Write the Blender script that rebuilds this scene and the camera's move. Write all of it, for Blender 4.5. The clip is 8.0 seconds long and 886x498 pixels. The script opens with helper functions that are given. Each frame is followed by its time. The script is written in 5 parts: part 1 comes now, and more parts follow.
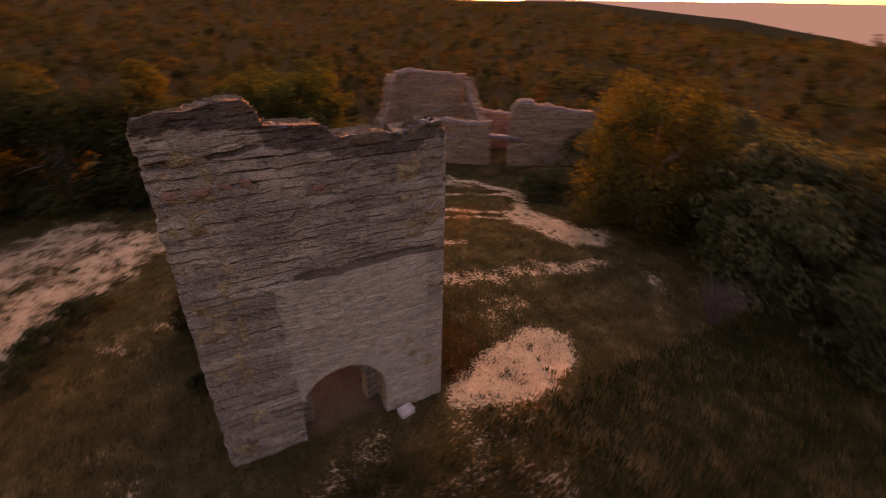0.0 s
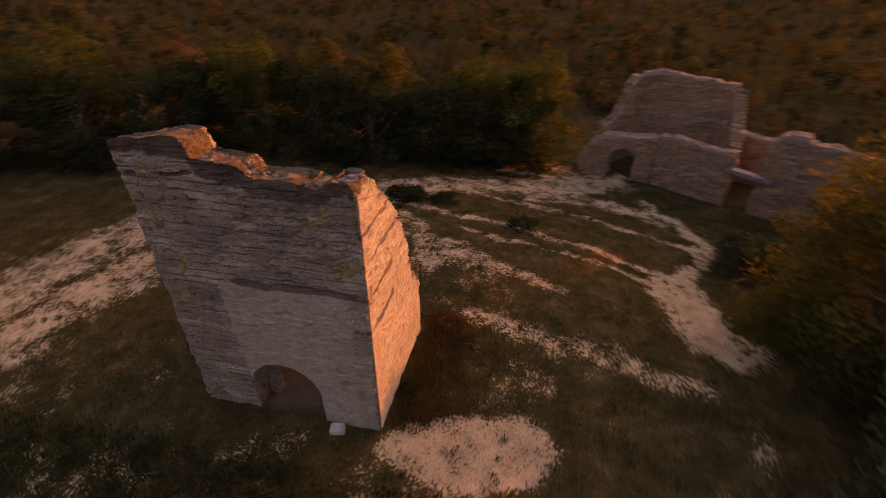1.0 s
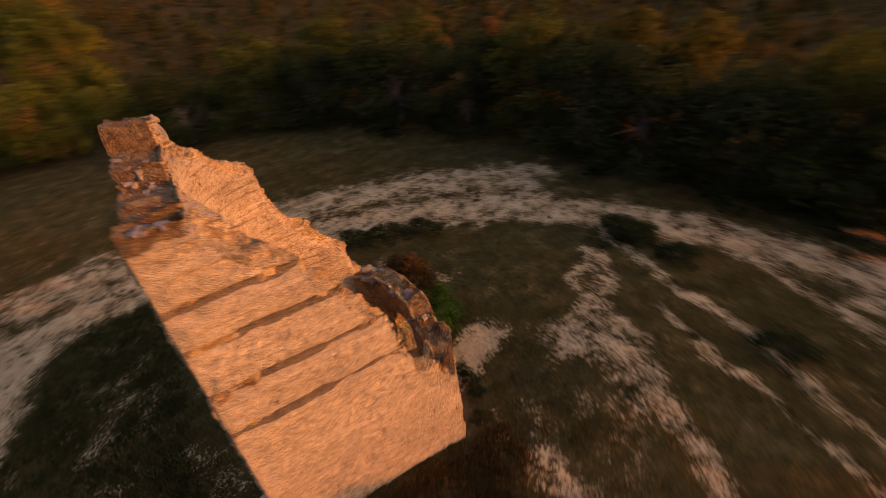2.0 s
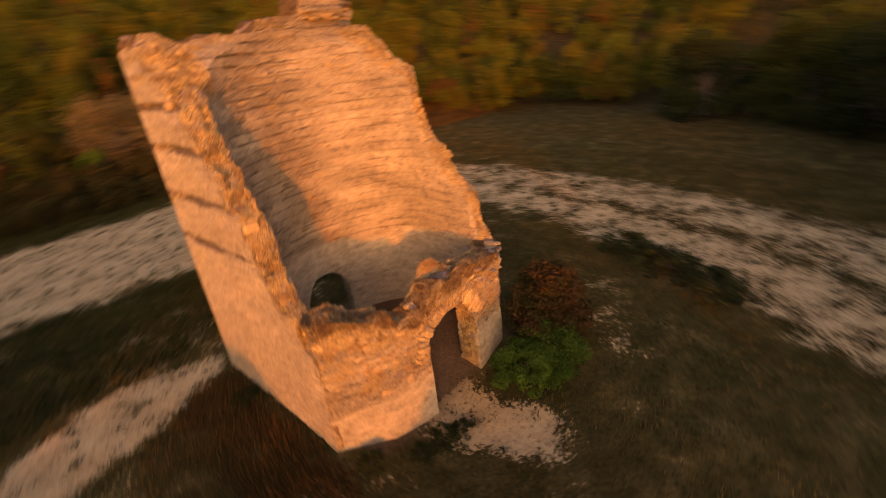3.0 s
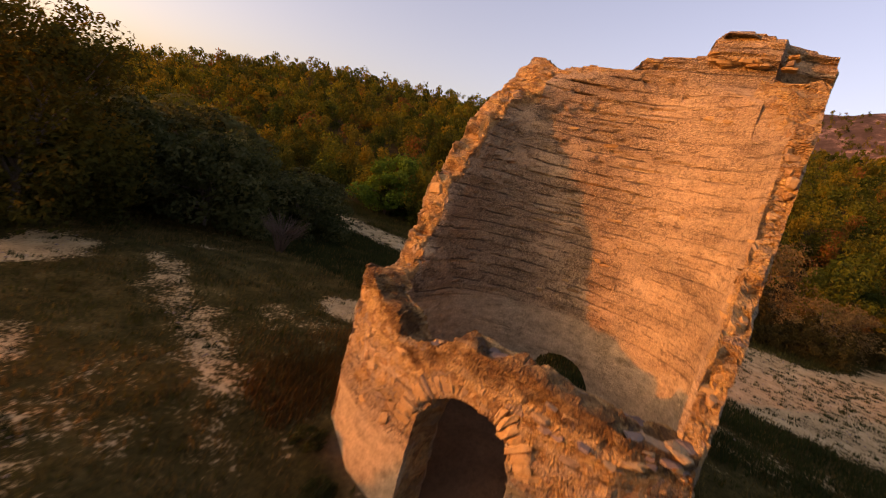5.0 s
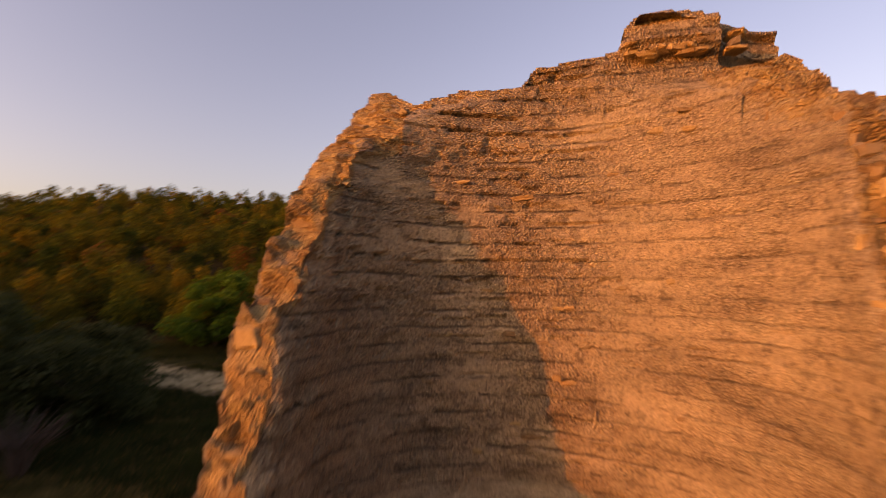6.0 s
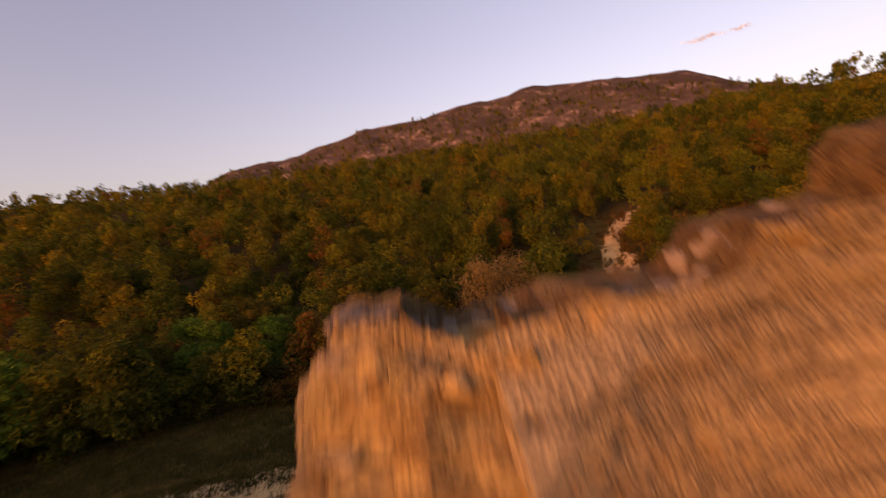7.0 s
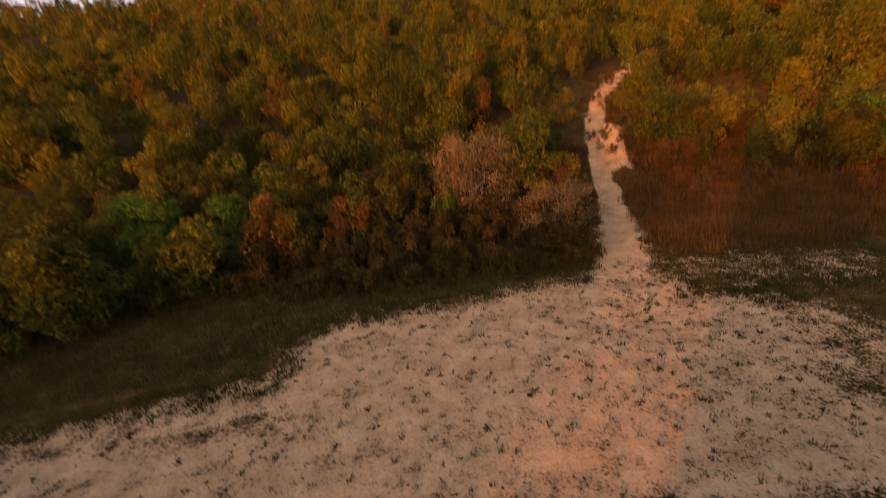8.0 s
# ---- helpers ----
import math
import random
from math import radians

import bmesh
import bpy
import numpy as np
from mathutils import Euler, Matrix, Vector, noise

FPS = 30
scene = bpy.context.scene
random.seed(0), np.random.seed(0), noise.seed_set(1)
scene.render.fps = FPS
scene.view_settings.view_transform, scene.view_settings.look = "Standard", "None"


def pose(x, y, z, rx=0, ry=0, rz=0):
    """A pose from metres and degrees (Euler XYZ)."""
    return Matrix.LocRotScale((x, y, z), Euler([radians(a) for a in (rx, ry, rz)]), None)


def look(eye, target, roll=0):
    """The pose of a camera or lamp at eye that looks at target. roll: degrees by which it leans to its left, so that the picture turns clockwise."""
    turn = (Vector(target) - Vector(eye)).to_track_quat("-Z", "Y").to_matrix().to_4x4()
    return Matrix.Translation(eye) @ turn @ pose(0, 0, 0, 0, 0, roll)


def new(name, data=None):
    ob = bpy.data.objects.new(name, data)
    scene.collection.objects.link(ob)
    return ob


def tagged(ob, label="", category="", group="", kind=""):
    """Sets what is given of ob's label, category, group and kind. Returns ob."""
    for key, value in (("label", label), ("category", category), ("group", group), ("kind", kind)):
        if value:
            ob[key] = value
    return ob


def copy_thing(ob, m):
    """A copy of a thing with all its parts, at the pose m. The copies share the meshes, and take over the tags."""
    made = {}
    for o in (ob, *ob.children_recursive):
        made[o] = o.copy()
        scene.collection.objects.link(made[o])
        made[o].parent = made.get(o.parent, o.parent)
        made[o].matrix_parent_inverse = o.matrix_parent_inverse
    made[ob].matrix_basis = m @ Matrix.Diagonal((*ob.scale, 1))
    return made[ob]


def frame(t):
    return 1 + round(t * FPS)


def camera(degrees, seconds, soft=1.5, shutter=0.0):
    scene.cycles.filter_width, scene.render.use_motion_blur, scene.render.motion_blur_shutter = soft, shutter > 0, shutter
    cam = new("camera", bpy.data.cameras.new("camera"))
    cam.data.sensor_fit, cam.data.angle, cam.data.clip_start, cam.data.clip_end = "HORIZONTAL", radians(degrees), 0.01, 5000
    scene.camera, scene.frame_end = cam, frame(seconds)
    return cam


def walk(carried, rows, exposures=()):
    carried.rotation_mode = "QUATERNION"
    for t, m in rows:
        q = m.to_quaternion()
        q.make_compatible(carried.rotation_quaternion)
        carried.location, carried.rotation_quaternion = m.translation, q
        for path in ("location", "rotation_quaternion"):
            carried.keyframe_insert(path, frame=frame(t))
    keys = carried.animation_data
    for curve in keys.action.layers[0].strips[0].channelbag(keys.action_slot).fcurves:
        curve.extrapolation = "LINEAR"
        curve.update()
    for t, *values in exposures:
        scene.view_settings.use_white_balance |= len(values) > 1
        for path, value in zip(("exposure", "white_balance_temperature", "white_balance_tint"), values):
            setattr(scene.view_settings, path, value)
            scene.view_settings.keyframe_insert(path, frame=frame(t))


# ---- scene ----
cam = camera(88.7, 8.0, soft=0.8, shutter=0.5)
PATH = [
    (0, (-1.256, -6.153, 7.22), (-0.435, -4.6, 6.263), 1.2),
    (0.5, (1.769, -6.945, 7.928), (1.994, -5.242, 6.904), 2.3),
    (0.7, (3.0, -6.69, 8.12), (2.982, -4.975, 7.091), 1.3),
    (1, (4.498, -5.611, 8.366), (4.153, -3.96, 7.292), 0.4),
    (1.5, (6.383, -2.821, 8.26), (5.468, -1.427, 7.156), -3.3),
    (1.7, (6.839, -1.431, 7.976), (5.674, -0.226, 6.885), -5.5),
    (2.8, (5.149, 6.858, 5.668), (3.578, 6.001, 4.774), -9.0),
    (3, (4.246, 7.966, 5.098), (2.93, 6.707, 4.273), -6.5),
    (3.5, (1.462, 9.703, 4.192), (0.917, 7.927, 3.451), 2.1),
    (4, (-1.223, 9.668, 3.838), (-0.744, 7.844, 3.171), 11.1),
    (4.2, (-1.953, 9.318, 3.541), (-1.109, 7.595, 2.976), 14.4),
    (5.3, (-1.647, 6.835, 3.348), (-0.547, 5.179, 3.127), 14.3),
    (5.5, (-1.306, 6.267, 3.362), (-0.271, 4.558, 3.263), 11.4),
    (6, (-0.21, 4.996, 3.575), (0.344, 3.08, 3.731), 1.0),
    (6.2, (0.25, 4.483, 3.707), (0.645, 2.529, 3.873), -2.4),
    (6.5, (1.09, 3.69, 4.11), (1.202, 1.697, 4.25), -6.5),
    (6.8, (1.43, 2.91, 5.10), (1.356, 0.911, 5.105), -8.6),
    (6.9, (1.51, 2.669, 5.463), (1.42, 0.671, 5.456), -8.8),
    (7, (1.56, 2.334, 5.879), (1.423, 0.339, 5.829), -9.0),
    (7.5, (1.58, 1.2, 7.1), (1.412, -0.762, 6.753), -9.3),
    (8, (1.38, 0.2, 7.3), (1.207, -1.665, 6.578), -7.2),
]
walk(cam, [(t, look(eye, target, roll)) for t, eye, target, roll in PATH],
     exposures=[(0.0, 2.62, 12600, 84), (1.0, 2.36, 11600, 74), (1.7, 2.22, 10200, 58), (2.8, 2.34, 13200, 53), (4.2, 2.36, 13200, 53),
                (5.3, 2.06, 12400, 50), (6.4, 1.92, 13400, 54), (6.9, 1.9, 14000, 57), (7.5, 2.22, 14000, 62), (8.0, 2.43, 13600, 64)])

# ---- light: sky after a clear day, sun just above the ridge ----
SUN_AZ, SUN_EL = 41.5, 6.0          # degrees from +y towards +x; above the horizon
world = bpy.data.worlds.new("evening_sky")
scene.world = world
world.use_nodes = True
wn, wl = world.node_tree.nodes, world.node_tree.links
sky = wn.new("ShaderNodeTexSky")
sky.sky_type, sky.sun_disc = "NISHITA", False
sky.sun_elevation, sky.sun_rotation = radians(SUN_EL), radians(SUN_AZ)
sky.altitude, sky.air_density, sky.dust_density, sky.ozone_density = 300, 1.0, 4.3, 2.9
wl.new(sky.outputs["Color"], wn["Background"].inputs["Color"])
wn["Background"].inputs["Strength"].default_value = 0.15

sun = new("sun", bpy.data.lights.new("sun", "SUN"))
sun.data.energy, sun.data.angle, sun.data.color = 0.77, radians(0.6), (1.0, 0.335, 0.026)
sa, se = radians(SUN_AZ), radians(SUN_EL)
TO_SUN = Vector((math.sin(sa) * math.cos(se), math.cos(sa) * math.cos(se), math.sin(se)))
sun.matrix_world = look(TO_SUN * 60, (0, 0, 0))


# ---- small tools ----
def smooth(a, b, x):
    """Smoothstep on numbers or arrays."""
    k = np.clip((x - a) / (b - a), 0, 1)
    return k * k * (3 - 2 * k)


LATTICE = np.random.RandomState(7).rand(64, 64, 64)


def fbm(x, y, z, octaves=3):
    """Value noise of several octaves on arrays, about -1 to 1."""
    x, y, z = np.broadcast_arrays(np.asarray(x, float), np.asarray(y, float), np.asarray(z, float))
    out, amp, total = np.zeros(x.shape), 1.0, 0.0
    for k in range(octaves):
        s = 2.03 ** k
        px, py, pz = x * s + 11.3 * k, y * s + 5.7 * k, z * s + 3.1 * k
        ix, iy, iz = np.floor(px).astype(int), np.floor(py).astype(int), np.floor(pz).astype(int)
        fx, fy, fz = px - ix, py - iy, pz - iz
        fx, fy, fz = fx * fx * (3 - 2 * fx), fy * fy * (3 - 2 * fy), fz * fz * (3 - 2 * fz)
        v = 0
        for a in (0, 1):
            for b in (0, 1):
                for c in (0, 1):
                    w = (fx if a else 1 - fx) * (fy if b else 1 - fy) * (fz if c else 1 - fz)
                    v = v + w * LATTICE[(ix + a) % 64, (iy + b) % 64, (iz + c) % 64]
        out += amp * (v * 2 - 1)
        total += amp
        amp *= 0.5
    return out / total * 1.6


def mesh_from(name, verts, faces, material, flat=True):
    """A mesh from vertex and face arrays; faces all of one size."""
    me = bpy.data.meshes.new(name)
    verts, faces = np.asarray(verts, np.float32), np.asarray(faces, np.int32)
    n = faces.shape[1]
    me.vertices.add(len(verts))
    me.vertices.foreach_set("co", verts.ravel())
    me.loops.add(faces.size)
    me.loops.foreach_set("vertex_index", faces.ravel())
    me.polygons.add(len(faces))
    me.polygons.foreach_set("loop_start", np.arange(0, faces.size, n, dtype=np.int32))
    me.polygons.foreach_set("use_smooth", np.full(len(faces), not flat))
    me.update(calc_edges=True)
    me.validate()
    if material:
        me.materials.append(material)
    return me


def part(name, data, parent, label="", m=None):
    """Links mesh data as one object under a thing or a part."""
    ob = new(name, data)
    ob.parent = parent
    if m is not None:
        ob.matrix_basis = m
    return tagged(ob, label) if label else ob


def value_attr(me, name, values):
    layer = me.attributes.new(name, "FLOAT", "POINT")
    layer.data.foreach_set("value", np.asarray(values, np.float32))


# ---- materials ----
def material(name):
    mat = bpy.data.materials.new(name)
    mat.use_nodes = True
    nt = mat.node_tree
    return mat, nt.nodes, nt.links, nt.nodes["Principled BSDF"]


def noise_node(n, l, co, scale, detail=4.0, rough=0.6, stretch=None):
    if stretch:
        mp = n.new("ShaderNodeMapping")
        mp.inputs["Scale"].default_value = stretch
        l.new(co, mp.inputs["Vector"])
        co = mp.outputs["Vector"]
    t = n.new("ShaderNodeTexNoise")
    t.inputs["Scale"].default_value, t.inputs["Detail"].default_value, t.inputs["Roughness"].default_value = scale, detail, rough
    l.new(co, t.inputs["Vector"])
    return t.outputs["Fac"]


def ramp_node(n, l, fac, stops):
    r = n.new("ShaderNodeValToRGB")
    els = r.color_ramp.elements
    while len(els) < len(stops):
        els.new(0.5)
    for e, (p, c) in zip(els, stops):
        e.position, e.color = p, (*c, 1)
    l.new(fac, r.inputs["Fac"])
    return r.outputs["Color"]


def mix_node(n, l, fac, a, b, blend="MIX"):
    m = n.new("ShaderNodeMix")
    m.data_type, m.blend_type = "RGBA", blend
    for sock, val in ((m.inputs[0], fac), (m.inputs[6], a), (m.inputs[7], b)):
        if isinstance(val, (int, float)):
            sock.default_value = val
        elif isinstance(val, tuple):
            sock.default_value = (*val, 1)
        else:
            l.new(val, sock)
    return m.outputs[2]


def math_node(n, l, op, a, b=0.5, c=0.5, clamp=False):
    m = n.new("ShaderNodeMath")
    m.operation, m.use_clamp = op, clamp
    for sock, val in zip(m.inputs, (a, b, c)):
        if isinstance(val, (int, float)):
            sock.default_value = val
        else:
            l.new(val, sock)
    return m.outputs[0]


def bump_node(n, l, bsdf, height, strength, distance):
    b = n.new("ShaderNodeBump")
    b.inputs["Strength"].default_value, b.inputs["Distance"].default_value = strength, distance
    l.new(height, b.inputs["Height"])
    l.new(b.outputs["Normal"], bsdf.inputs["Normal"])


def attr_node(n, name):
    a = n.new("ShaderNodeAttribute")
    a.attribute_name = name
    return a.outputs["Fac"]


def masonry_material(name, dark, mid, light, stain=0.5, rubble_tone=(1, 1, 1)):
    """Weathered rubble and lime mortar: strata, stains, lichen and grit."""
    mat, n, l, bsdf = material(name)
    co = n.new("ShaderNodeNewGeometry").outputs["Position"]
    big = noise_node(n, l, co, 0.9, 5, 0.65)
    strata = noise_node(n, l, co, 1.0, 7, 0.72, (2.2, 2.2, 9.0))
    grit = noise_node(n, l, co, 34.0, 6, 0.8)
    base = ramp_node(n, l, strata, [(0.25, dark), (0.5, mid), (0.78, light)])
    tint = ramp_node(n, l, big, [(0.3, tuple(0.72 * v for v in mid)), (0.55, mid), (0.75, light)])
    colour = mix_node(n, l, 0.45, base, tint)
    band = noise_node(n, l, co, 1.0, 5, 0.6, (0.7, 0.7, 2.8))
    colour = mix_node(n, l, 0.34, colour, ramp_node(n, l, band, [(0.36, (0.44, 0.40, 0.38)), (0.50, (1, 1, 1)), (0.64, (1.30, 1.27, 1.2))]), "MULTIPLY")
    speck = ramp_node(n, l, grit, [(0.32, (0.34, 0.31, 0.29)), (0.48, (0.95, 0.95, 0.95)), (0.7, (1.3, 1.28, 1.22))])
    colour = mix_node(n, l, 0.85, colour, speck, "MULTIPLY")
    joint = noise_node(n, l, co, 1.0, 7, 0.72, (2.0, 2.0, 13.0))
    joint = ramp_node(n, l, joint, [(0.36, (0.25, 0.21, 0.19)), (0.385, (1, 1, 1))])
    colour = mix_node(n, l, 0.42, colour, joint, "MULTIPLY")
    pock = noise_node(n, l, co, 9.0, 5, 0.65, (1, 1, 1.6))
    colour = mix_node(n, l, 0.5, colour, ramp_node(n, l, pock, [(0.33, (0.34, 0.31, 0.29)), (0.39, (1, 1, 1))]), "MULTIPLY")
    # thin joints along the beds, wavy and broken off here and there
    at = n.new("ShaderNodeSeparateXYZ")
    l.new(co, at.inputs["Vector"])
    wave = math_node(n, l, "ADD", math_node(n, l, "MULTIPLY", big, 0.6), math_node(n, l, "MULTIPLY", noise_node(n, l, co, 3.5, 6, 0.75), 0.30))
    bed = math_node(n, l, "FRACT", math_node(n, l, "ADD", math_node(n, l, "MULTIPLY", at.outputs["Z"], 6.3), wave))
    line = math_node(n, l, "ABSOLUTE", math_node(n, l, "SUBTRACT", bed, 0.5))
    gone = ramp_node(n, l, noise_node(n, l, co, 1.0, 4, 0.65, (2.6, 2.6, 6.0)), [(0.49, (1, 1, 1)), (0.56, (0.0, 0.0, 0.0))])
    crack = math_node(n, l, "MULTIPLY", ramp_node(n, l, line, [(0.0, (1, 1, 1)), (0.05, (0.7, 0.7, 0.7)), (0.11, (0, 0, 0))]), gone)
    # gravel in the mortar
    gravel = n.new("ShaderNodeTexVoronoi")
    gravel.feature = "F1"
    gravel.inputs["Scale"].default_value = 38.0
    squash = n.new("ShaderNodeMapping")
    squash.inputs["Scale"].default_value = (1, 1, 1.5)
    l.new(co, squash.inputs["Vector"])
    l.new(squash.outputs["Vector"], gravel.inputs["Vector"])
    stony = ramp_node(n, l, noise_node(n, l, co, 1.0, 4, 0.6, (0.9, 0.9, 2.4)), [(0.36, (0.15, 0.15, 0.15)), (0.54, (1, 1, 1))])
    plaster = attr_node(n, "plaster")
    crack = math_node(n, l, "MULTIPLY", crack, math_node(n, l, "SUBTRACT", 1.0, math_node(n, l, "MULTIPLY", plaster, 0.85, clamp=True)))
    stony = math_node(n, l, "MULTIPLY", stony, math_node(n, l, "SUBTRACT", 1.0, math_node(n, l, "MULTIPLY", plaster, 0.6, clamp=True)))
    lump = math_node(n, l, "SUBTRACT", 1.0, math_node(n, l, "MULTIPLY", gravel.outputs["Distance"], 1.5), clamp=True)
    hollow = ramp_node(n, l, lump, [(0.10, (0.52, 0.48, 0.45)), (0.38, (1.06, 1.06, 1.06))])
    colour = mix_node(n, l, math_node(n, l, "MULTIPLY", stony, 0.7), colour, mix_node(n, l, 1.0, colour, hollow, "MULTIPLY"))
    colour = mix_node(n, l, math_node(n, l, "MULTIPLY", crack, 0.78), colour, tuple(0.28 * v for v in dark))
    lichen = noise_node(n, l, co, 3.3, 6, 0.7)
    patch = ramp_node(n, l, lichen, [(0.56, (0, 0, 0)), (0.68, (1, 1, 1))])
    patch = math_node(n, l, "MULTIPLY", patch, stain)
    fleck = ramp_node(n, l, noise_node(n, l, co, 11.0, 5, 0.75), [(0.54, (0, 0, 0)), (0.62, (1, 1, 1))])
    colour = mix_node(n, l, math_node(n, l, "MULTIPLY", fleck, 0.62), colour, tuple(0.5 * v for v in dark))
    colour = mix_node(n, l, patch, colour, tuple(0.45 * v for v in dark))
    # brown rubble where the core of the wall is bare
    warp = n.new("ShaderNodeMapping")
    warp.inputs["Scale"].default_value = (1, 1, 1.5)
    stir = n.new("ShaderNodeTexNoise")
    stir.inputs["Scale"].default_value, stir.inputs["Detail"].default_value = 9.0, 3
    l.new(co, stir.inputs["Vector"])
    shift = n.new("ShaderNodeVectorMath")
    shift.operation = "MULTIPLY_ADD"
    shift.inputs[1].default_value = (0.28, 0.28, 0.28)
    l.new(stir.outputs["Color"], shift.inputs[0])
    l.new(co, shift.inputs[2])
    l.new(shift.outputs["Vector"], warp.inputs["Vector"])
    cells, joints = n.new("ShaderNodeTexVoronoi"), n.new("ShaderNodeTexVoronoi")
    joints.feature = "DISTANCE_TO_EDGE"
    for cell in (cells, joints):
        cell.inputs["Scale"].default_value = 7.5
        l.new(warp.outputs["Vector"], cell.inputs["Vector"])
    pick = n.new("ShaderNodeSeparateXYZ")
    l.new(cells.outputs["Color"], pick.inputs["Vector"])
    rubble = ramp_node(n, l, pick.outputs["X"], [(0.0, (0.30, 0.175, 0.075)), (0.3, (0.50, 0.315, 0.135)), (0.6, (0.63, 0.43, 0.19)), (0.85, (0.52, 0.365, 0.18)), (1.0, (0.32, 0.25, 0.18))])
    gap = ramp_node(n, l, math_node(n, l, "ADD", joints.outputs["Distance"], math_node(n, l, "MULTIPLY", math_node(n, l, "SUBTRACT", grit, 0.5), 0.12)), [(0.0, (0.42, 0.36, 0.32)), (0.12, (1, 1, 1))])
    rubble = mix_node(n, l, 0.42, rubble, gap, "MULTIPLY")
    rubble = mix_node(n, l, 0.8, rubble, speck, "MULTIPLY")
    rubble = mix_node(n, l, 1.0, rubble, rubble_tone, "MULTIPLY")
    bare = math_node(n, l, "ADD", attr_node(n, "core"), math_node(n, l, "MULTIPLY", math_node(n, l, "SUBTRACT", lichen, 0.5), 1.3))
    bare = ramp_node(n, l, bare, [(0.40, (0, 0, 0)), (0.62, (1, 1, 1))])
    colour = mix_node(n, l, math_node(n, l, "MULTIPLY", bare, 0.92), colour, rubble)
    pl_noise = math_node(n, l, "ADD", plaster, math_node(n, l, "MULTIPLY", math_node(n, l, "SUBTRACT", strata, 0.5), 1.2))
    pl_mask = ramp_node(n, l, pl_noise, [(0.42, (0, 0, 0)), (0.6, (1, 1, 1))])
    rubbed = ramp_node(n, l, noise_node(n, l, co, 5.5, 7, 0.75, (1, 1, 1.8)), [(0.34, tuple(0.42 * v for v in light)), (0.47, tuple(0.67 * v for v in light)), (0.62, tuple(0.86 * v for v in light))])
    rubbed = mix_node(n, l, 0.6, rubbed, speck, "MULTIPLY")
    colour = mix_node(n, l, math_node(n, l, "MULTIPLY", pl_mask, math_node(n, l, "MULTIPLY", plaster, 0.8, clamp=True)), colour, rubbed)
    crust = math_node(n, l, "MAXIMUM", attr_node(n, "crust"), attr_node(n, "seam"))
    cr = ramp_node(n, l, math_node(n, l, "ADD", crust, math_node(n, l, "MULTIPLY", math_node(n, l, "SUBTRACT", lichen, 0.5), 1.2)), [(0.45, (0, 0, 0)), (0.7, (1, 1, 1))])
    colour = mix_node(n, l, math_node(n, l, "MULTIPLY", cr, 0.9), colour, mix_node(n, l, 1.0, colour, (0.32, 0.29, 0.28), "MULTIPLY"))
    l.new(colour, bsdf.inputs["Base Color"])
    bsdf.inputs["Roughness"].default_value = 0.93
    bsdf.inputs["Specular IOR Level"].default_value = 0.2
    h = math_node(n, l, "ADD", math_node(n, l, "MULTIPLY", strata, 0.8), math_node(n, l, "MULTIPLY", grit, 0.5))
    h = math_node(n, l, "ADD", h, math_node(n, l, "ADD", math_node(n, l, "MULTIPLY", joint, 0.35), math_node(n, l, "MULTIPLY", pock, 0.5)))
    h = math_node(n, l, "ADD", h, math_node(n, l, "MULTIPLY", math_node(n, l, "MULTIPLY", gap, bare), 0.45))
    h = math_node(n, l, "ADD", h, math_node(n, l, "MULTIPLY", math_node(n, l, "MULTIPLY", lump, stony), 0.7))
    h = math_node(n, l, "SUBTRACT", h, math_node(n, l, "MULTIPLY", crack, 0.5))
    bump_node(n, l, bsdf, h, 1.0, 0.07)
    return mat


